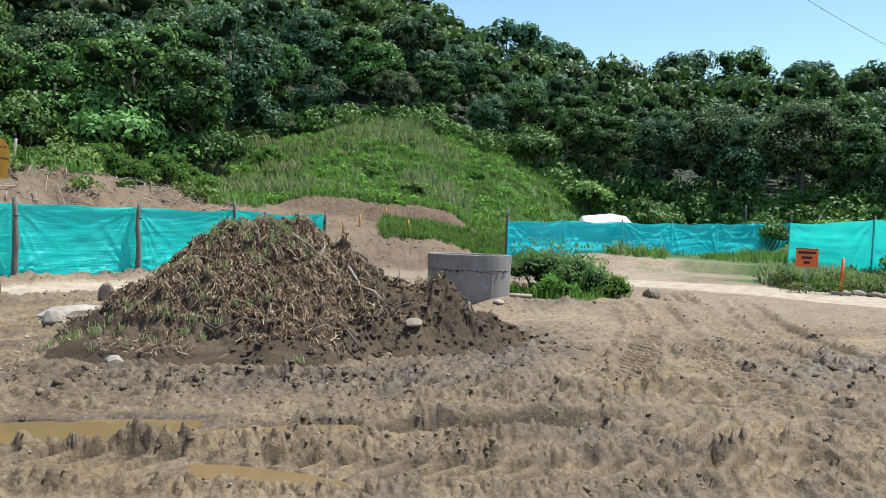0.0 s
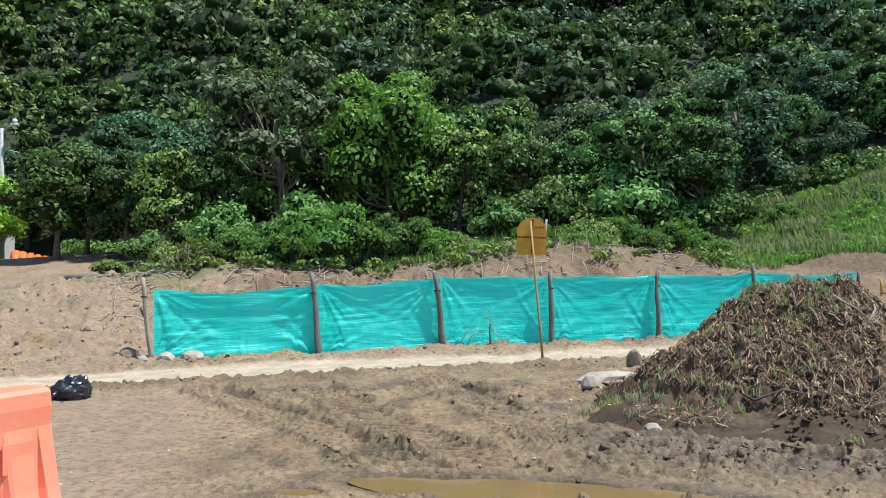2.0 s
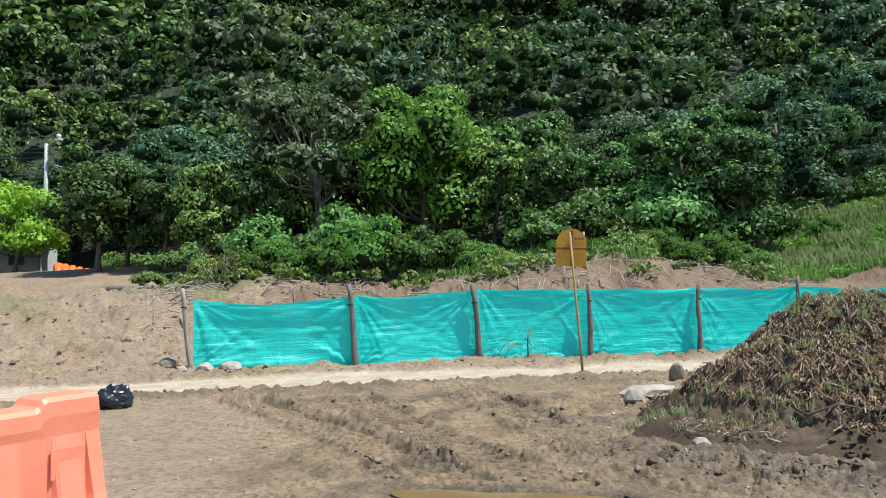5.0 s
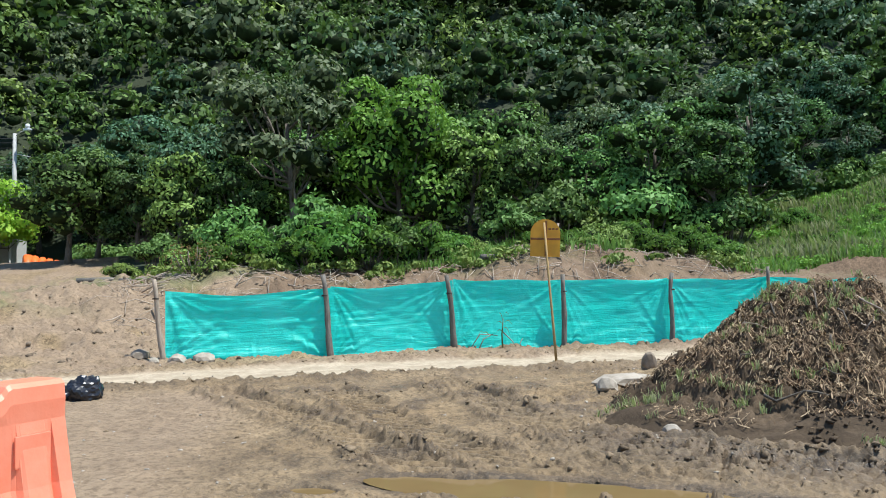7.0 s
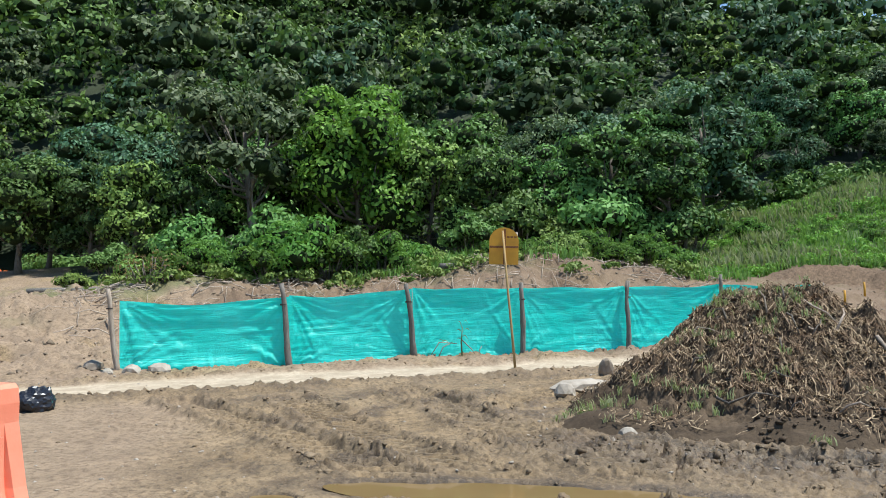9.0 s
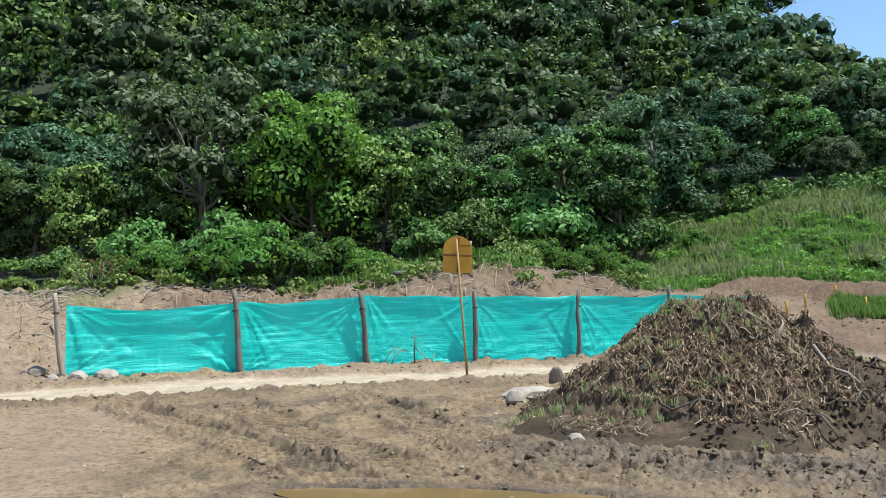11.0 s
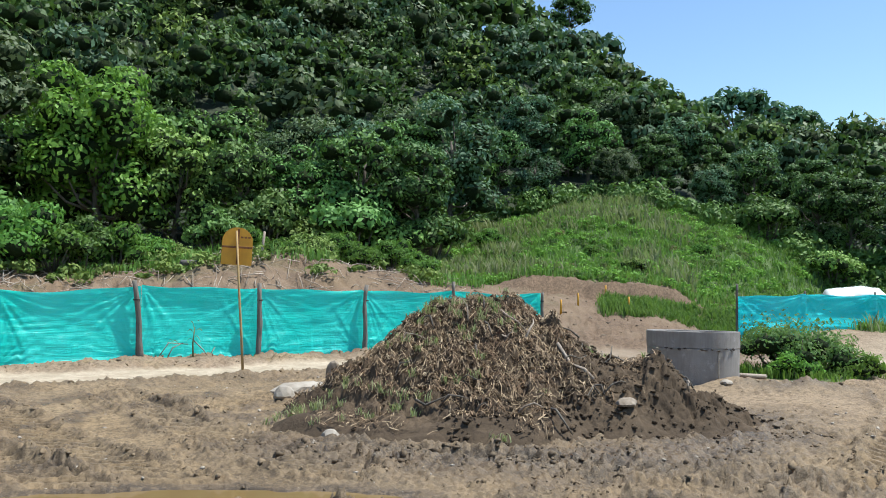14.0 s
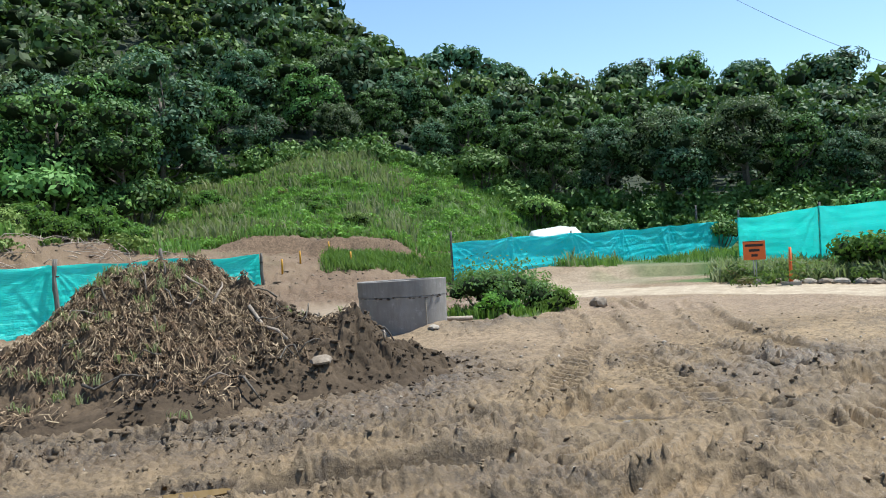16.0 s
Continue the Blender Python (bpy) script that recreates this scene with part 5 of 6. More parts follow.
def litter():
    """Cut branches lying on the bank."""
    rnd = np.random.default_rng(29)
    pile = Pile()
    for k in range(900):
        az, r = rnd.uniform(-20, 24), rnd.uniform(20, 29)
        x, y = at_polar(az, r)
        a, l = rnd.uniform(0, 6.28), rnd.uniform(0.25, 1.1)
        x2, y2 = x + math.cos(a) * l, y + math.sin(a) * l
        z = ground_z(np.array([x, (x + x2) / 2, x2]), np.array([y, (y + y2) / 2, y2]))
        add_tube(pile, [(x, y, z[0] + 0.03), ((x + x2) / 2, (y + y2) / 2, max(z[1], (z[0] + z[2]) / 2) + rnd.uniform(0.04, 0.16)), (x2, y2, z[2] + rnd.uniform(0.02, 0.2))], np.array((0.013, 0.010, 0.005)) * rnd.uniform(0.5, 1.6), 4, 0, k)
    tagged(new("cut_branches", pile.mesh("cut_branches", M_PALEPOST)), "dry cut branches strewn over the raw bank", "branches", kind="stuff")
    for i, (az, r, l, turn) in enumerate(((12.4, 27.2, 1.0, 10), (5.8, 25.6, 1.1, 30), (-18.4, 27.0, 1.6, 60), (-16.4, 25.5, 1.2, -20), (-20.5, 29, 1.9, 15), (-14.6, 22.5, 0.7, 40))):
        x, y = at_polar(az, r)
        q = Pile()
        add_tube(q, [(-l / 2, 0, 0), (0, 0.05, 0.03), (l / 2, -0.02, 0)], (0.09, 0.08, 0.065), 8, 0.15, i)
        solid("log", q.mesh("log", M_POST, True), None, "short dark felled log on the raw bank", "log", pose(x, y, gz(x, y) + 0.07, 0, 0, turn), "felled logs")


litter()


# ---- the concrete ring ----
def concrete_ring(x, y):
    base = gz(x - 0.5, y - 0.6)
    t = thing("manhole_ring", "grey cast concrete manhole ring, stained and half shaded", "ring", pose(x, y, -0.02, -1.0, 1.0, 0))

    def shell(z0, z1, r0, r1, inner, seed):
        bm = bmesh.new()
        n, loops = 72, []
        prof = [(inner, z0), (r0, z0), (r0 + 0.002, z0 + (z1 - z0) * 0.5), (r1, z1 - 0.012), (r1 - 0.012, z1), (inner + 0.01, z1), (inner, z1 - 0.01)]
        for k in range(n):
            a = 2 * math.pi * k / n
            wob = 0.006 * noise.noise(Vector((math.cos(a) * 2, math.sin(a) * 2, seed)))
            flat = 0.010 if -1.3 < ((a + 0.75 + math.pi) % (2 * math.pi)) - math.pi < 0.35 else 0.0
            loops.append([bm.verts.new(((r + wob - flat * (i in (1, 2, 3))) * math.cos(a), (r + wob - flat * (i in (1, 2, 3))) * math.sin(a), z + 0.5 * wob)) for i, (r, z) in enumerate(prof)])
        for k in range(n):
            p, q = loops[k], loops[(k + 1) % n]
            for i in range(len(prof)):
                j = (i + 1) % len(prof)
                bm.faces.new((p[i], q[i], q[j], p[j]))
        bmesh.ops.recalc_face_normals(bm, faces=bm.faces)
        return bm

    part("lower_ring", shell(-0.05, 0.615, 0.735, 0.745, 0.63, 1), M_CONCRETE, t, "darker stained lower casting")
    part("upper_ring", shell(0.62, 0.885, 0.752, 0.757, 0.64, 5), M_CONCRETE, t, "paler upper collar")
    # broken edge where the castings meet, and mortar runs
    rnd = np.random.default_rng(3)
    for k in range(22):
        a = radians(rnd.uniform(170, 330))
        bm = bmesh.new()
        bmesh.ops.create_icosphere(bm, subdivisions=1, radius=1)
        for v in bm.verts:
            v.co = Vector((v.co.x * 0.012, v.co.y * rnd.uniform(0.02, 0.05), v.co.z * rnd.uniform(0.008, 0.02)))
        o = part("chip", bm, M_INK if k % 4 else M_ROCK, t)
        o.matrix_local = pose(0.749 * math.cos(a), 0.749 * math.sin(a), 0.60 + rnd.uniform(-0.015, 0.02), 0, 0, math.degrees(a))
    a = radians(262)
    for k in range(7):
        bm = bmesh.new()
        bmesh.ops.create_icosphere(bm, subdivisions=1, radius=1)
        for v in bm.verts:
            v.co = Vector((v.co.x * 0.010, v.co.y * 0.014 * rnd.uniform(0.7, 1.4), v.co.z * 0.05))
        o = part("mortar_run", bm, M_ROCK, t)
        o.matrix_local = pose(0.74 * math.cos(a), 0.74 * math.sin(a), 0.10 + 0.07 * k, 0, 0, math.degrees(a))
    return t


concrete_ring(9.32, 10.9)
q = Pile()
add_tube(q, [(10.15, 11.0, 0.10), (10.75, 10.75, 0.07)], (0.045, 0.045), 4, 0.1, 2)
solid("timber", q.mesh("timber", M_PALEPOST), None, "short grey timber offcut by the ring", "timber", pose(0, 0, float(land(10.4, 10.8)) + 0.0))


# ---- sheeting fences ----
def post_mesh(seed, base, top, radius, kink=0.03, material=None):
    base, top = Vector(base), Vector(top)
    rnd = np.random.default_rng(seed)
    pts = []
    for s in np.linspace(0, 1, 9):
        p = base.lerp(top, s)
        w = kink * math.sin(s * 5.3 + seed) * (0.3 + s)
        pts.append((p.x + w, p.y + 0.4 * kink * math.cos(s * 4 + seed), p.z))
    q = Pile()
    add_tube(q, pts, radius * np.linspace(0.98, 0.66, 9) * rnd.uniform(0.88, 1.12, 9), 9, 0.10, seed)
    return q.mesh("post", material or M_POST, True)


def sheet_mesh(seed, a, b, low, high_a, high_b, sag, material, folds=1.0, off=0.10, nx=90, nz=46):
    """One bay of thin sheeting from post a to post b: creases fan from the tied corners and the foot drapes."""
    u, v = np.meshgrid(np.linspace(0, 1, nx), np.linspace(0, 1, nz))
    u, v = u.ravel(), v.ravel()
    ax, ay, bx, by = *a, *b
    dx, dy = bx - ax, by - ay
    ln = math.hypot(dx, dy)
    nxv, nyv = -dy / ln, dx / ln
    x, y = ax + dx * u + nxv * off, ay + dy * u + nyv * off
    top = high_a + (high_b - high_a) * u - sag * 4 * u * (1 - u) + 0.02 * np.sin(u * 9 + seed)
    bot = low(x, y) - 0.03
    z = bot + (top - bot) * v
    d = 0.075 * np.sin(np.pi * u) * np.sin(np.pi * np.clip(v, 0, 1)) * 0.9
    for cu, cv, s, amp in ((0.0, 1.0, 1, 1.0), (1.0, 1.0, 2, 1.0), (0.0, 0.0, 3, 0.8), (1.0, 0.0, 4, 0.9)):
        du, dv = (u - cu) * ln, (v - cv) * 1.4
        r, t = np.hypot(du, dv), np.arctan2(dv, du)
        fan = np.abs(fbm(t * 5.5 + seed * 7 + s, r * 0.2, 2, 301 + s))
        d += folds * amp * 0.085 * (0.35 - fan) * np.exp(-r / 0.9) * np.minimum(1, r / 0.25)
    slack = fbm(u * ln * 0.28 + seed + 0.35 * z, z * 3.6, 3, 311 + seed)
    d += folds * 0.020 * slack + folds * 0.022 * np.abs(fbm(u * ln * 0.4 + 0.9 * z, z * 8.0 - u * ln * 0.5, 2, 321 + seed))
    edge = np.minimum(1, np.minimum(u, 1 - u) * ln / 0.12)
    d *= edge
    x, y = x + nxv * d, y + nyv * d
    i = (np.arange(nz - 1)[:, None] * nx + np.arange(nx - 1)[None]).ravel()
    quads = np.stack([i, i + 1, i + nx + 1, i + nx], -1)
    return mesh_of("sheet", np.column_stack([x, y, z]), quads, material, True)


def tie(x, y, z, r=0.075):
    bm = bmesh.new()
    m = Matrix.Translation((x, y, z))
    bmesh.ops.create_cone(bm, cap_ends=False, segments=10, radius1=r, radius2=r, depth=0.03, matrix=m)
    return bm


FENCE = [((-4.87, 16.12), (-5.10, 16.12, 1.63), 1.38, 0.062, M_PALEPOST), ((-1.70, 16.72), (-1.88, 16.80, 1.68), 1.42, 0.070, M_POST), ((0.84, 17.30), (0.70, 17.29, 1.64), 1.55, 0.074, M_POST),
         ((3.22, 17.62), (3.24, 17.55, 1.62), 1.52, 0.066, M_POST), ((5.72, 18.05), (5.80, 18.08, 1.62), 1.50, 0.062, M_POST), ((8.35, 18.66), (8.22, 18.64, 1.74), 1.50, 0.060, M_POST), ((11.18, 19.30), (11.14, 19.30, 1.50), 1.46, 0.05, M_POST)]
f1 = thing("sheeting_fence", "teal plastic sheeting fence on crooked bark posts beside the road", "fence", pose(0, 0, 0))
for i, ((x, y), top, high, r, mt) in enumerate(FENCE):
    part("post", post_mesh(i + 3, (x, y, gz(x, y) - 0.15), top, r, 0.045 if i == 4 else 0.022, mt), None, f1, "pale peeled leaning post" if i == 0 else "")
    part("tie", tie(*[(x + (top[0] - x) * 0.75), (y + (top[1] - y) * 0.75), 1.25], r * 0.98), M_INK, f1)
for i in range(6):
    (a, _, ha, _, _), (b, _, hb, _, _) = FENCE[i], FENCE[i + 1]
    part("sheet", sheet_mesh(i + 1, a, b, ground_z, ha, hb, (0.10, 0.07, 0.03, 0.03, 0.04, 0.05)[i], M_TEAL, (1.35, 1.1, 0.8, 0.75, 0.8, 0.8)[i]), None, f1)

F2 = [(16.0, 17.2), (18.7, 17.45), (22.0, 17.85), (25.3, 18.2), (28.8, 18.55), (32.3, 18.9), (35.9, 19.3)]
f2 = thing("cyan_fence", "long cyan-blue plastic sheeting fence along the far side of the yard", "fence", pose(0, 0, 0))
for i, (x, y) in enumerate(F2):
    g = gz(x, y)
    part("post", post_mesh(i + 20, (x, y, g - 0.1), (x + 0.03, y, (1.78 if i == 0 else 1.62)), 0.045, 0.01, M_POST), None, f2)
for i in range(6):
    h = [1.46, 1.52, 1.52, 1.54, 1.60, 1.68, 1.78]
    part("sheet", sheet_mesh(i + 11, F2[i], F2[i + 1], ground_z, h[i], h[i + 1], 0.03, M_CYAN, 1.7, -0.06, 70, 34), None, f2)
F3 = [(25.6, 13.7), (23.9, 10.3), (23.0, 7.0), (22.4, 3.0)]
f3 = thing("corner_fence", "teal plastic sheeting fence at the road's bend", "fence", pose(0, 0, 0))
for i, (x, y) in enumerate(F3):
    g = gz(x, y)
    part("post", post_mesh(i + 30, (x, y, g - 0.1), (x, y, 1.95), 0.05, 0.02, M_POST), None, f3)
for i in range(3):
    h = [1.68, 1.85, 1.9, 1.95]
    part("sheet", sheet_mesh(i + 21, F3[i], F3[i + 1], ground_z, h[i], h[i + 1], 0.06, M_TEAL, 1.1, -0.06, 60, 30), None, f3)


# ---- the yellow board on its pole ----
def yellow_board():
    t = thing("road_sign", "yellow rounded sign board on a thin pale pole, back side", "sign", pose(2.36, 13.69, 0))
    g = gz(2.36, 13.69)
    q = Pile()
    add_tube(q, [(0, 0, g - 0.15), (-0.05, 0.02, 0.8), (-0.10, 0.04, 1.5), (-0.155, 0.06, 2.46)], (0.024, 0.022, 0.020, 0.018), 8, 0.04, 1)
    part("pole", q.mesh("pole", M_PALEWOOD, True), None, t)
    bm = bmesh.new()
    outline = [(-0.25, 0.0), (0.25, 0.0), (0.25, 0.40)]
    outline += [(0.25 * math.cos(a), 0.40 + 0.235 * math.sin(a)) for a in np.linspace(0.12, math.pi - 0.12, 15)]
    outline += [(-0.25, 0.40)]
    front = [bm.verts.new((x, 0.0, z)) for x, z in outline]
    f = bm.faces.new(front)
    r = bmesh.ops.extrude_face_region(bm, geom=[f])
    for v in r["geom"]:
        if isinstance(v, bmesh.types.BMVert):
            v.co.y += 0.006
    bmesh.ops.recalc_face_normals(bm, faces=bm.faces)
    m = pose(-0.15, 0.09, 1.885, 0, 2.5, -8)
    board = part("board", bm, M_YELLOW, t)
    board.matrix_local = m
    for name, size, at in (("crossbar", (0.49, 0.012, 0.035), (0, -0.010, 0.30)), ("upright_bar", (0.035, 0.012, 0.60), (0.01, -0.016, 0.31))):
        o = part(name, box(bmesh.new(), size, at, 0.003), M_RUST, board, "rust-brown stiffening bar")
    for k in range(3):
        part("faded_mark", box(bmesh.new(), (0.045, 0.004, 0.03), (0.07 + 0.06 * k, -0.005, 0.47)), M_RUST, board)


yellow_board()


# ---- the orange water barrier ----
def water_barrier():
    t = thing("water_barrier", "orange moulded plastic water-filled road barrier, dusty below", "barrier", pose(-1.70, 4.17, 0, 0, 0, -30))
    g = gz(-1.8, 3.4)
    n = 120
    length = 2.0
    bm = bmesh.new()
    # half profile: outwards distance and height
    prof = [(0.245, 0.0), (0.25, 0.03), (0.25, 0.20), (0.235, 0.28), (0.165, 0.50), (0.145, 0.58), (0.105, 0.86), (0.11, 0.90), (0.105, 0.965), (0.085, 0.985)]
    rows = []
    for k in range(n + 1):
        s = k / n
        y = -length * s
        rib = 0.5 + 0.5 * math.cos(2 * math.pi * (s * length) / 0.30)
        dent = 0.045 * min(1, max(0, (rib - 0.35) / 0.3))
        if s < 0.03 or s > 0.97:
            dent = 0
        lift = 0.045 * (1 - min(1, max(0, (s * length - 0.26) / 0.03)))
        pts = []
        for side in (1, -1):
            line = []
            for w, z in prof:
                d = dent if 0.30 < z < 0.84 else 0
                endtaper = 0.0
                zz = z + (lift if z > 0.88 else 0)
                yy = y + (0.035 * (1 - z) if k == 0 else (-0.035 * (1 - z) if k == n else 0))
                line.append(bm.verts.new((side * (w - d), yy, zz + g)))
            pts.append(line)
        rows.append(pts[0] + pts[1][::-1])
    m = len(rows[0])
    for k in range(n):
        for i in range(m):
            j = (i + 1) % m
            bm.faces.new((rows[k][i], rows[k + 1][i], rows[k + 1][j], rows[k][j]))
    bm.faces.new(rows[0])
    bm.faces.new(rows[-1][::-1])
    bmesh.ops.recalc_face_normals(bm, faces=bm.faces)
    me = bm_mesh("body", bm, M_BARRIER)
    me.materials.append(M_BARRIERDUST)
    for p in me.polygons:
        if p.center.z - g < 0.50:
            p.material_index = 1
    part("body", me, None, t)
    for y in (-0.8, -1.5):
        bm = bmesh.new()
        bmesh.ops.create_cone(bm, cap_ends=True, segments=20, radius1=0.06, radius2=0.055, depth=0.035, matrix=Matrix.Translation((0, y - 0.18, g + 1.0)))
        part("filler_cap", bm, M_BARRIER, t)
    for y, w in ((-0.16, 0.17), (-0.62, 0.02)):
        part("moulded_panel", box(bmesh.new(), (0.006, w, 0.14 if w > 0.1 else 0.18), (0.118 if w > 0.1 else 0.160, y, g + 0.74 if w > 0.1 else g + 0.52), 0.005), M_BARRIER if w > 0.1 else M_WHITEWALL, t)


water_barrier()


# ---- small things in the yard ----
def black_bag():
    bm = bmesh.new()
    bmesh.ops.create_icosphere(bm, subdivisions=4, radius=1)
    for v in bm.verts:
        p = v.co.copy()
        d = 1 + 0.20 * noise.noise(p * 1.8) + 0.16 * abs(noise.noise(p * 4.5 + Vector((3, 1, 0)))) + 0.05 * noise.noise(p * 11)
        v.co = Vector((p.x * 0.24 * d, p.y * 0.20 * d, max(p.z, -0.55) * 0.20 * d))
        if p.z > 0.7:
            v.co.z += 0.05 * noise.noise(p * 7)
    t = solid("rubbish_bag", bm, M_BLACKBAG, "crumpled black plastic bag lying beside the road", "bag", pose(-4.36, 11.1, gz(-4.36, 11.1) + 0.10, 0, 0, 30))
    q = Pile()
    add_tube(q, [(-0.20, -0.1, 0.02), (-0.27, -0.12, -0.04), (-0.29, -0.14, -0.10)], (0.05, 0.045, 0.02), 7, 0.3, 5)
    part("flap", q.mesh("flap", M_BLACKBAG), None, t)


black_bag()


def withered_plant():
    x, y = 1.75, 17.25
    g = gz(x, y)
    t = thing("withered_maize", "withered yellow-green maize plant against the teal sheet", "plant", pose(x, y, g))
    q = Pile()
    add_tube(q, [(0.1, 0, -0.05), (0.09, 0, 0.3), (0.12, 0, 0.62)], (0.02, 0.016, 0.008), 6, 0.1, 1)
    part("stalk", q.mesh("stalk", M_DRYGRASS), None, t)
    rnd = np.random.default_rng(8)
    for k, (x0, z0, x1, z1) in enumerate(((0.1, 0.5, -0.08, 0.42), (0.1, 0.45, 0.3, 0.5), (0.11, 0.58, 0.0, 0.68), (0.1, 0.35, -0.12, 0.18), (0.1, 0.4, 0.26, 0.24), (0.12, 0.6, 0.22, 0.7), (-0.35, 0.28, -0.15, 0.2), (-0.45, 0.2, -0.3, 0.32))):
        bm = bmesh.new()
        prev = None
        for s in np.linspace(0, 1, 7):
            w = 0.03 * math.sin(math.pi * min(0.96, s + 0.12))
            px, pz = x0 + (x1 - x0) * s, z0 + (z1 - z0) * s + 0.10 * math.sin(math.pi * s)
            pair = [bm.verts.new((px, -0.03 - 0.02 * k * s + w, pz)), bm.verts.new((px, -0.03 - 0.02 * k * s - w, pz + 0.6 * w))]
            if prev:
                bm.faces.new((prev[0], prev[1], pair[1], pair[0]))
            prev = pair
        part("leaf", bm, M_DRYGRASS, t)
    for k, (a, b, c) in enumerate((((-0.6, 0, -0.03), (-0.38, 0.02, 0.3), (0.0, 0, 0.27)), ((-0.42, -0.05, -0.03), (-0.3, 0, 0.2), (-0.1, 0, 0.3)), ((0.1, 0.0, 0.35), (0.3, 0.0, 0.15), (0.42, 0, -0.03)), ((0.5, 0.02, 0.0), (0.47, 0.02, 0.1), (0.53, 0.02, 0.2)))):
        q = Pile()
        add_tube(q, [a, b, c], (0.012, 0.011, 0.007), 5, 0.1, k)
        part("dry_stem", q.mesh("dry_stem", M_PALEPOST), None, t)


withered_plant()


def stake(x, y, h, r, material, label, lean=0.0):
    g = gz(x, y)
    q = Pile()
    add_tube(q, [(0, 0, -0.1), (lean * 0.5, 0, h * 0.5), (lean, 0, h)], (r, r * 0.95, r * 0.85), 6, 0.08, int(x * 10) % 50)
    solid("stake", q.mesh("stake", material), None, label, "stake", pose(x, y, g), "marker stakes")


stake(4.55, 25.72, 0.95, 0.045, M_PALEPOST, "pale peeled stake standing on the bank", 0.1)
for x, y, h in ((14.2, 19.6, 0.42), (13.1, 20.6, 0.38), (12.1, 19.9, 0.35), (15.0, 22.0, 0.4)):
    stake(x, y, h, 0.03, M_YELLOW, "short yellow-tipped survey stake in bare soil")
for az, r in ((54.0, 38), (59.0, 41), (64.2, 30), (66.2, 28)):
    x, y = at_polar(az, r)
    stake(x, y, 1.5, 0.06, M_POST, "weathered fence stake in the grass", 0.03)


def works_sign():
    x, y = 19.05, 9.75
    g = gz(x, y)
    t = thing("works_sign", "orange rectangular roadworks sign on a thin stand with a block", "sign", pose(x, y, g, 0, 0, -62))
    part("panel", box(bmesh.new(), (0.50, 0.02, 0.45), (0, 0, 0.78), 0.006), M_SIGN, t)
    for k, w in ((0, 0.40), (1, 0.24), (2, 0.14)):
        part("text_bar", box(bmesh.new(), (w, 0.006, 0.06), (0, -0.014, 0.90 - 0.12 * k)), M_INK, t)
    part("border", box(bmesh.new(), (0.50, 0.006, 0.018), (0, -0.014, 0.994)), M_INK, t)
    for s in (-1, 1):
        q = Pile()
        add_tube(q, [(s * 0.02, 0.02, 0.0), (s * 0.03, 0.02, 0.60)], (0.012, 0.012), 6)
        part("leg", q.mesh("leg", M_GALV), None, t)
    part("base_block", box(bmesh.new(), (0.36, 0.2, 0.10), (0, 0.0, 0.03), 0.015), M_ROCK, t)
    x, y = 18.75, 8.75
    t = thing("delineator", "slim orange delineator post on a concrete block beside the road", "post", pose(x, y, gz(x, y), 0, 0, -62))
    q = Pile()
    add_tube(q, [(0, 0, 0.05), (0, 0, 0.4), (0.01, 0, 0.86)], (0.045, 0.04, 0.03), 8)
    part("tube", q.mesh("tube", M_SIGN, True), None, t)
    part("base_block", box(bmesh.new(), (0.42, 0.2, 0.10), (0, 0, 0.03), 0.015), M_ROCK, t)


works_sign()


def tarp(x, y, sx, sy, h, turn, label):
    g = gz(x, y)
    n = 40
    u, v = np.meshgrid(np.linspace(-1, 1, n), np.linspace(-1, 1, n))
    u, v = u.ravel(), v.ravel()
    w = np.clip(np.minimum(1 - np.abs(u), 1 - np.abs(v)) / 0.22, 0, 1) ** 0.7
    ridge = 1 - 0.22 * np.abs(v) - 0.10 * np.abs(u - 0.25)
    z = h * w * ridge * (1 + 0.05 * fbm(u * 2, v * 2, 3, 401)) + 0.03 * np.abs(fbm(u * 5, v * 5, 3, 402))
    spread = 1 - 0.14 * w
    i = (np.arange(n - 1)[:, None] * n + np.arange(n - 1)[None]).ravel()
    me = mesh_of("tarp", np.column_stack([u * sx * spread, v * sy * spread, z - 0.02]), np.stack([i, i + 1, i + n + 1, i + n], -1), M_TARP)
    t = solid("tarp_cover", me, None, label, "tarpaulin", pose(x, y, g, 0, 0, turn))
    return t


tarp(24.3, 20.6, 1.35, 1.0, 1.75 - gz(24.3, 20.6) + 0.1, -35, "dirty white tarpaulin thrown over a pile behind the fence")
# white shape of unknown kind, filled in with a copy of the tarp
tarp(37.0, 12.2, 1.4, 1.1, 2.1 - gz(37.0, 12.2), 10, "white shape behind the corner fence, made as a tarpaulin cover")


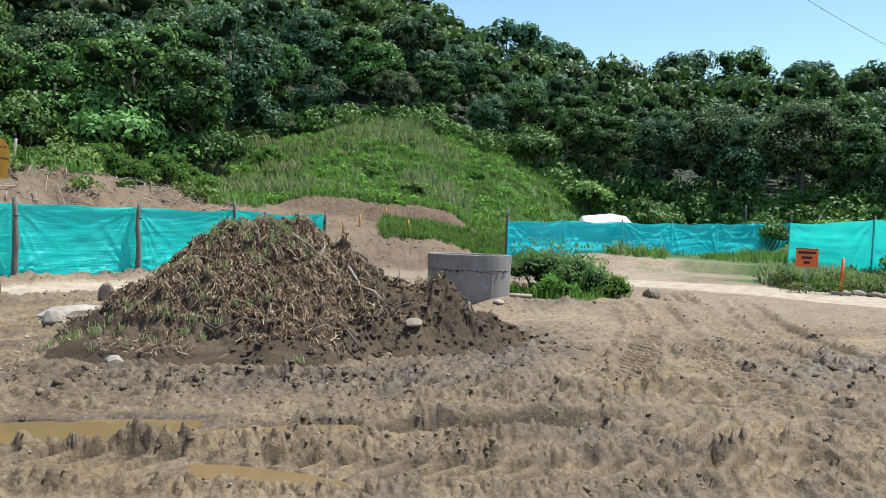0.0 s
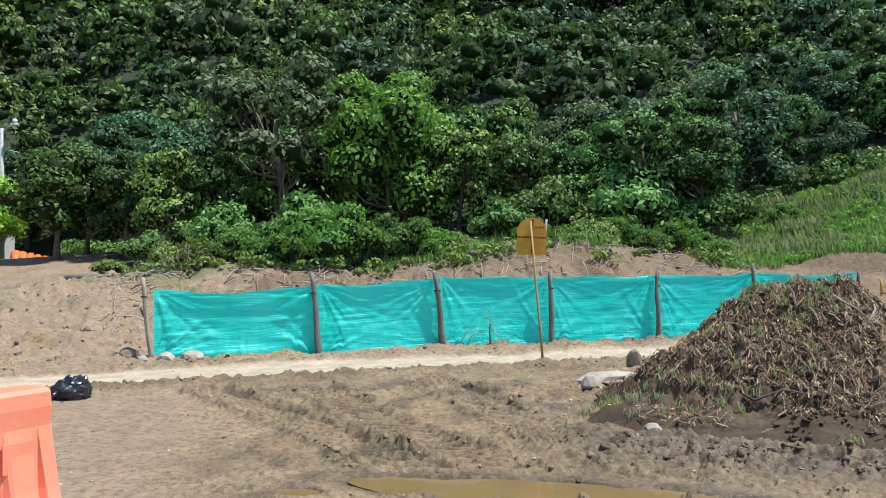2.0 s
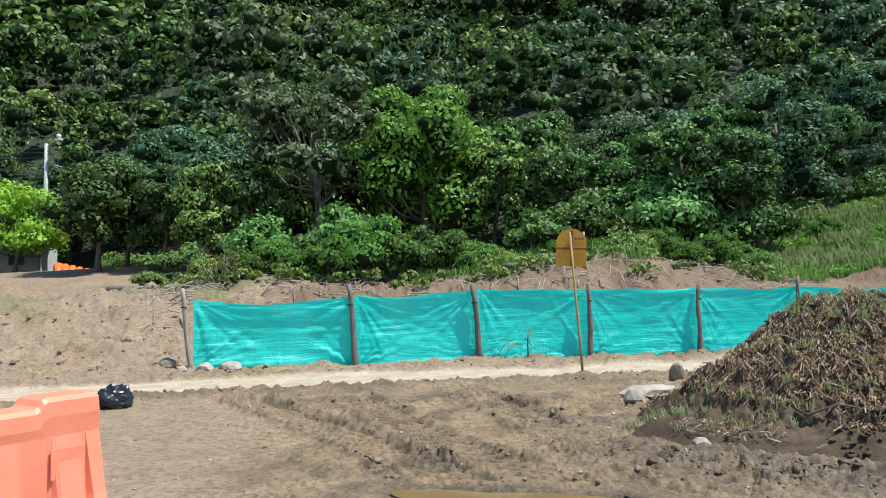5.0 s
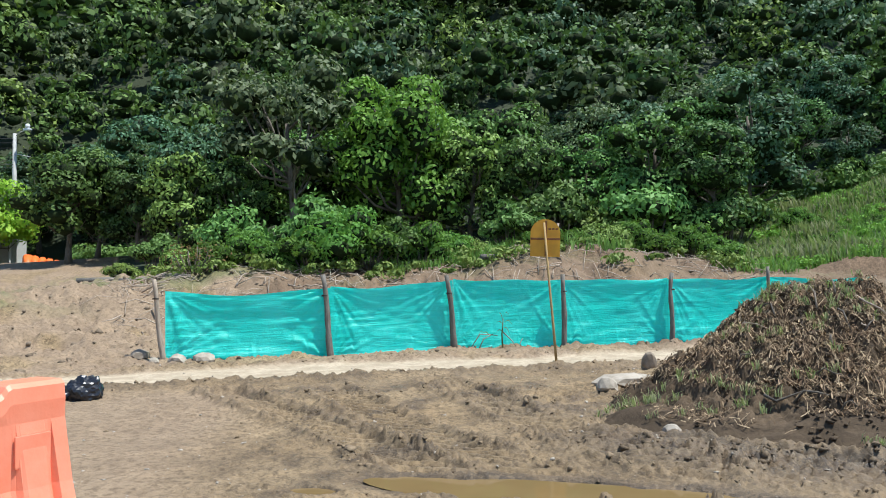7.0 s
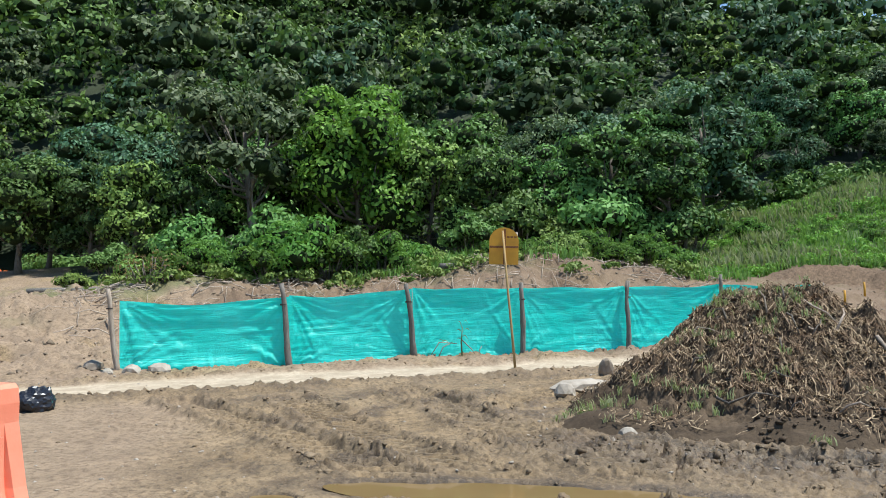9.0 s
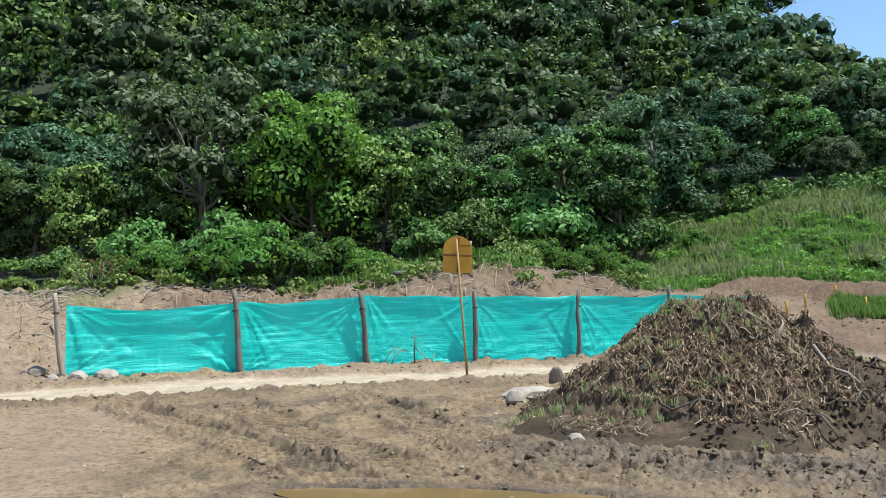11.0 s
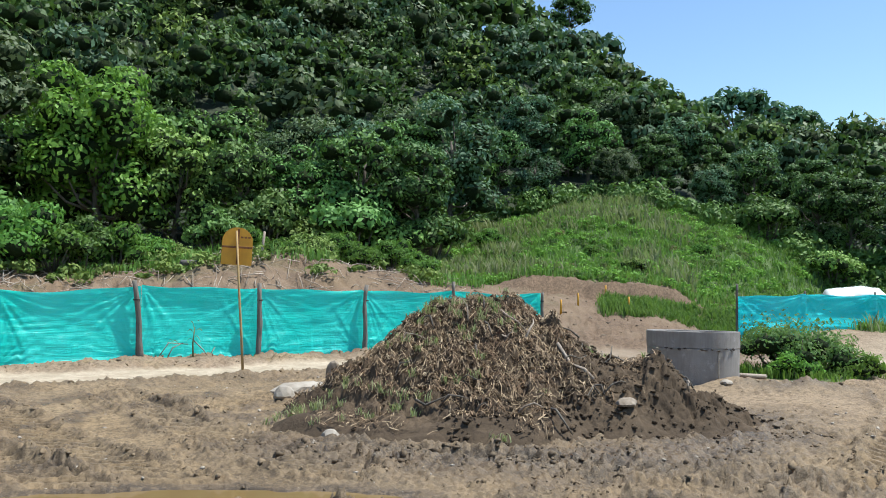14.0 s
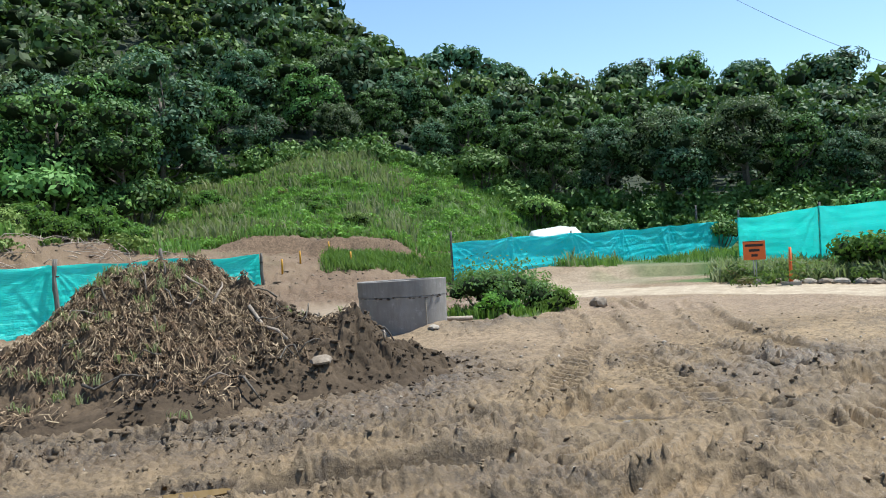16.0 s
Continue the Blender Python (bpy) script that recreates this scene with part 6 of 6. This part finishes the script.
# ---- house, lamp pole and wires beyond the raw yard ----
def house():
    x, y = -26.9, 53.4
    g = gz(x, y) - 0.05
    t = thing("house", "small white and raw-walled single-storey house behind a tree", "house", pose(x, y, g, 0, 0, 24))
    part("front_wall", box(bmesh.new(), (5.2, 0.2, 2.5), (-2.2, -1.6, 1.25)), M_GREYWALL, t, "raw grey-brown plastered wall")
    part("side_wall", box(bmesh.new(), (0.2, 3.6, 2.6), (0.55, 0.1, 1.3)), M_WHITEWALL, t, "whitewashed wall")
    part("corner_wall", box(bmesh.new(), (1.0, 0.22, 2.5), (0.95, -1.63, 1.25)), M_WHITEWALL, t, "whitewashed block wall")
    part("back_wall", box(bmesh.new(), (5.2, 0.2, 2.5), (-2.2, 1.9, 1.25)), M_GREYWALL, t)
    part("roof", box(bmesh.new(), (6.4, 4.6, 0.10), (-2.0, 0.1, 2.66), 0.02, Matrix.Rotation(radians(5), 4, "X")), M_ROOF, t)
    door = part("door", box(bmesh.new(), (0.9, 0.06, 2.0), (-2.6, -1.74, 1.0), 0.01), M_DARKDOOR, t, "dark wooden door")
    win = part("window", box(bmesh.new(), (0.9, 0.06, 0.9), (-0.9, -1.74, 1.4), 0.01), M_DARKDOOR, t)
    part("window_frame", box(bmesh.new(), (1.0, 0.05, 0.06), (-0.9, -1.76, 0.93)), M_GREYWALL, win)


house()
LIME = tree_meshes("lime_tree", 81, 5200, 0.16, M_LIME, M_LIME, height=5.6, spread=3.0, bare=0.30, lobes=34)
plant_tree(LIME, -25.6, 48.6, 0.5, 0.95, "bright lime-green rounded tree before the house", group="")


def lamp_pole():
    x, y = -25.22, 51.5
    g = gz(x, y)
    top = 11.45 - g
    t = thing("street_lamp_pole", "grey concrete power pole with a street lamp and wires", "power pole", pose(x, y, g))
    q = Pile()
    add_tube(q, [(0, 0, -0.2), (0, 0, top * 0.5), (0, 0, top)], (0.17, 0.14, 0.11), 12)
    part("pole", q.mesh("pole", M_GALV, True), None, t)
    q = Pile()
    add_tube(q, [(0, 0, top - 0.25), (0.35, -0.1, top + 0.05), (0.75, -0.2, top + 0.15)], (0.03, 0.03, 0.03), 6)
    arm = part("lamp_arm", q.mesh("lamp_arm", M_GALV), None, t)
    part("lamp_head", box(bmesh.new(), (0.5, 0.22, 0.14), (0.9, -0.22, top + 0.2), 0.05), M_LAMP, arm)
    bm = bmesh.new()
    bmesh.ops.create_uvsphere(bm, u_segments=12, v_segments=8, radius=0.16, matrix=Matrix.Translation((0.9, -0.22, top + 0.42)))
    part("photocell", bm, M_LAMP, arm)
    q = Pile()
    add_tube(q, [(0, 0, top - 1.3), (0.7, 0, top - 1.45), (1.3, 0, top - 1.6)], (0.03, 0.03, 0.02), 5)
    part("bracket", q.mesh("bracket", M_GALV), None, t)
    for k, dz in enumerate((0.35, 0.62, 0.95, 1.7, 2.0, 2.2)):
        q = Pile()
        p = [(0, -0.1, top - dz)]
        for s in np.linspace(0.1, 1, 10):
            p.append((-26 * s, -12 * s - 0.1, top - dz - 0.9 * math.sin(math.pi * s * 0.9) + 0.3 * s))
        add_tube(q, p, np.full(len(p), 0.014), 4)
        part("wire", q.mesh("wire", M_WIRE), None, t)


lamp_pole()
put = Pile()
for k in range(5):
    add_tube(put, [(k * 0.16 - 0.4, -0.5, 0.02), (k * 0.16 - 0.4, 0.0, 0.38 - 0.05 * k), (k * 0.16 - 0.4, 0.5, 0.05)], (0.09, 0.10, 0.09), 7, 0.15, k)
x, y = -21.0, 46.6
solid("barrier_mesh_roll", put.mesh("barrier_mesh_roll", M_SIGN), None, "crumpled heap of orange safety netting near the house", "netting", pose(x, y, gz(x, y), 0, 0, 20) @ Matrix.Diagonal((2.3, 2.3, 1.7, 1)))


def overhead_wire():
    q = Pile()
    a, b = Vector((*at_polar(61.0, 60), 1.5 + 60 * math.tan(radians(15.3)))), Vector((*at_polar(75, 60), 1.5 + 60 * math.tan(radians(7.0))))
    p = [tuple(a.lerp(b, s) - Vector((0, 0, 0.6 * math.sin(math.pi * s)))) for s in np.linspace(-0.6, 1.6, 24)]
    add_tube(q, p, np.full(24, 0.016), 4)
    solid("overhead_wire", q.mesh("overhead_wire", M_WIRE), None, "thin dark power cable crossing the sky", "cable")


overhead_wire()


def cloud():
    rnd = np.random.default_rng(12)
    bm = bmesh.new()
    for k in range(26):
        x, z = rnd.normal(0, 26), abs(rnd.normal(0, 7))
        m = Matrix.Translation((x, rnd.normal(0, 10), z)) @ Matrix.Diagonal((rnd.uniform(8, 18), 9, rnd.uniform(5, 10), 1))
        bmesh.ops.create_icosphere(bm, subdivisions=2, radius=1, matrix=m)
    d = 1500
    x, y = at_polar(43.4, d)
    solid("cloud", bm, M_CLOUD, "small white fair-weather cloud behind the ridge", "cloud", pose(x, y, 1.5 + d * math.tan(radians(9.2)), 0, 0, -43.4), "", "structure", True)


cloud()
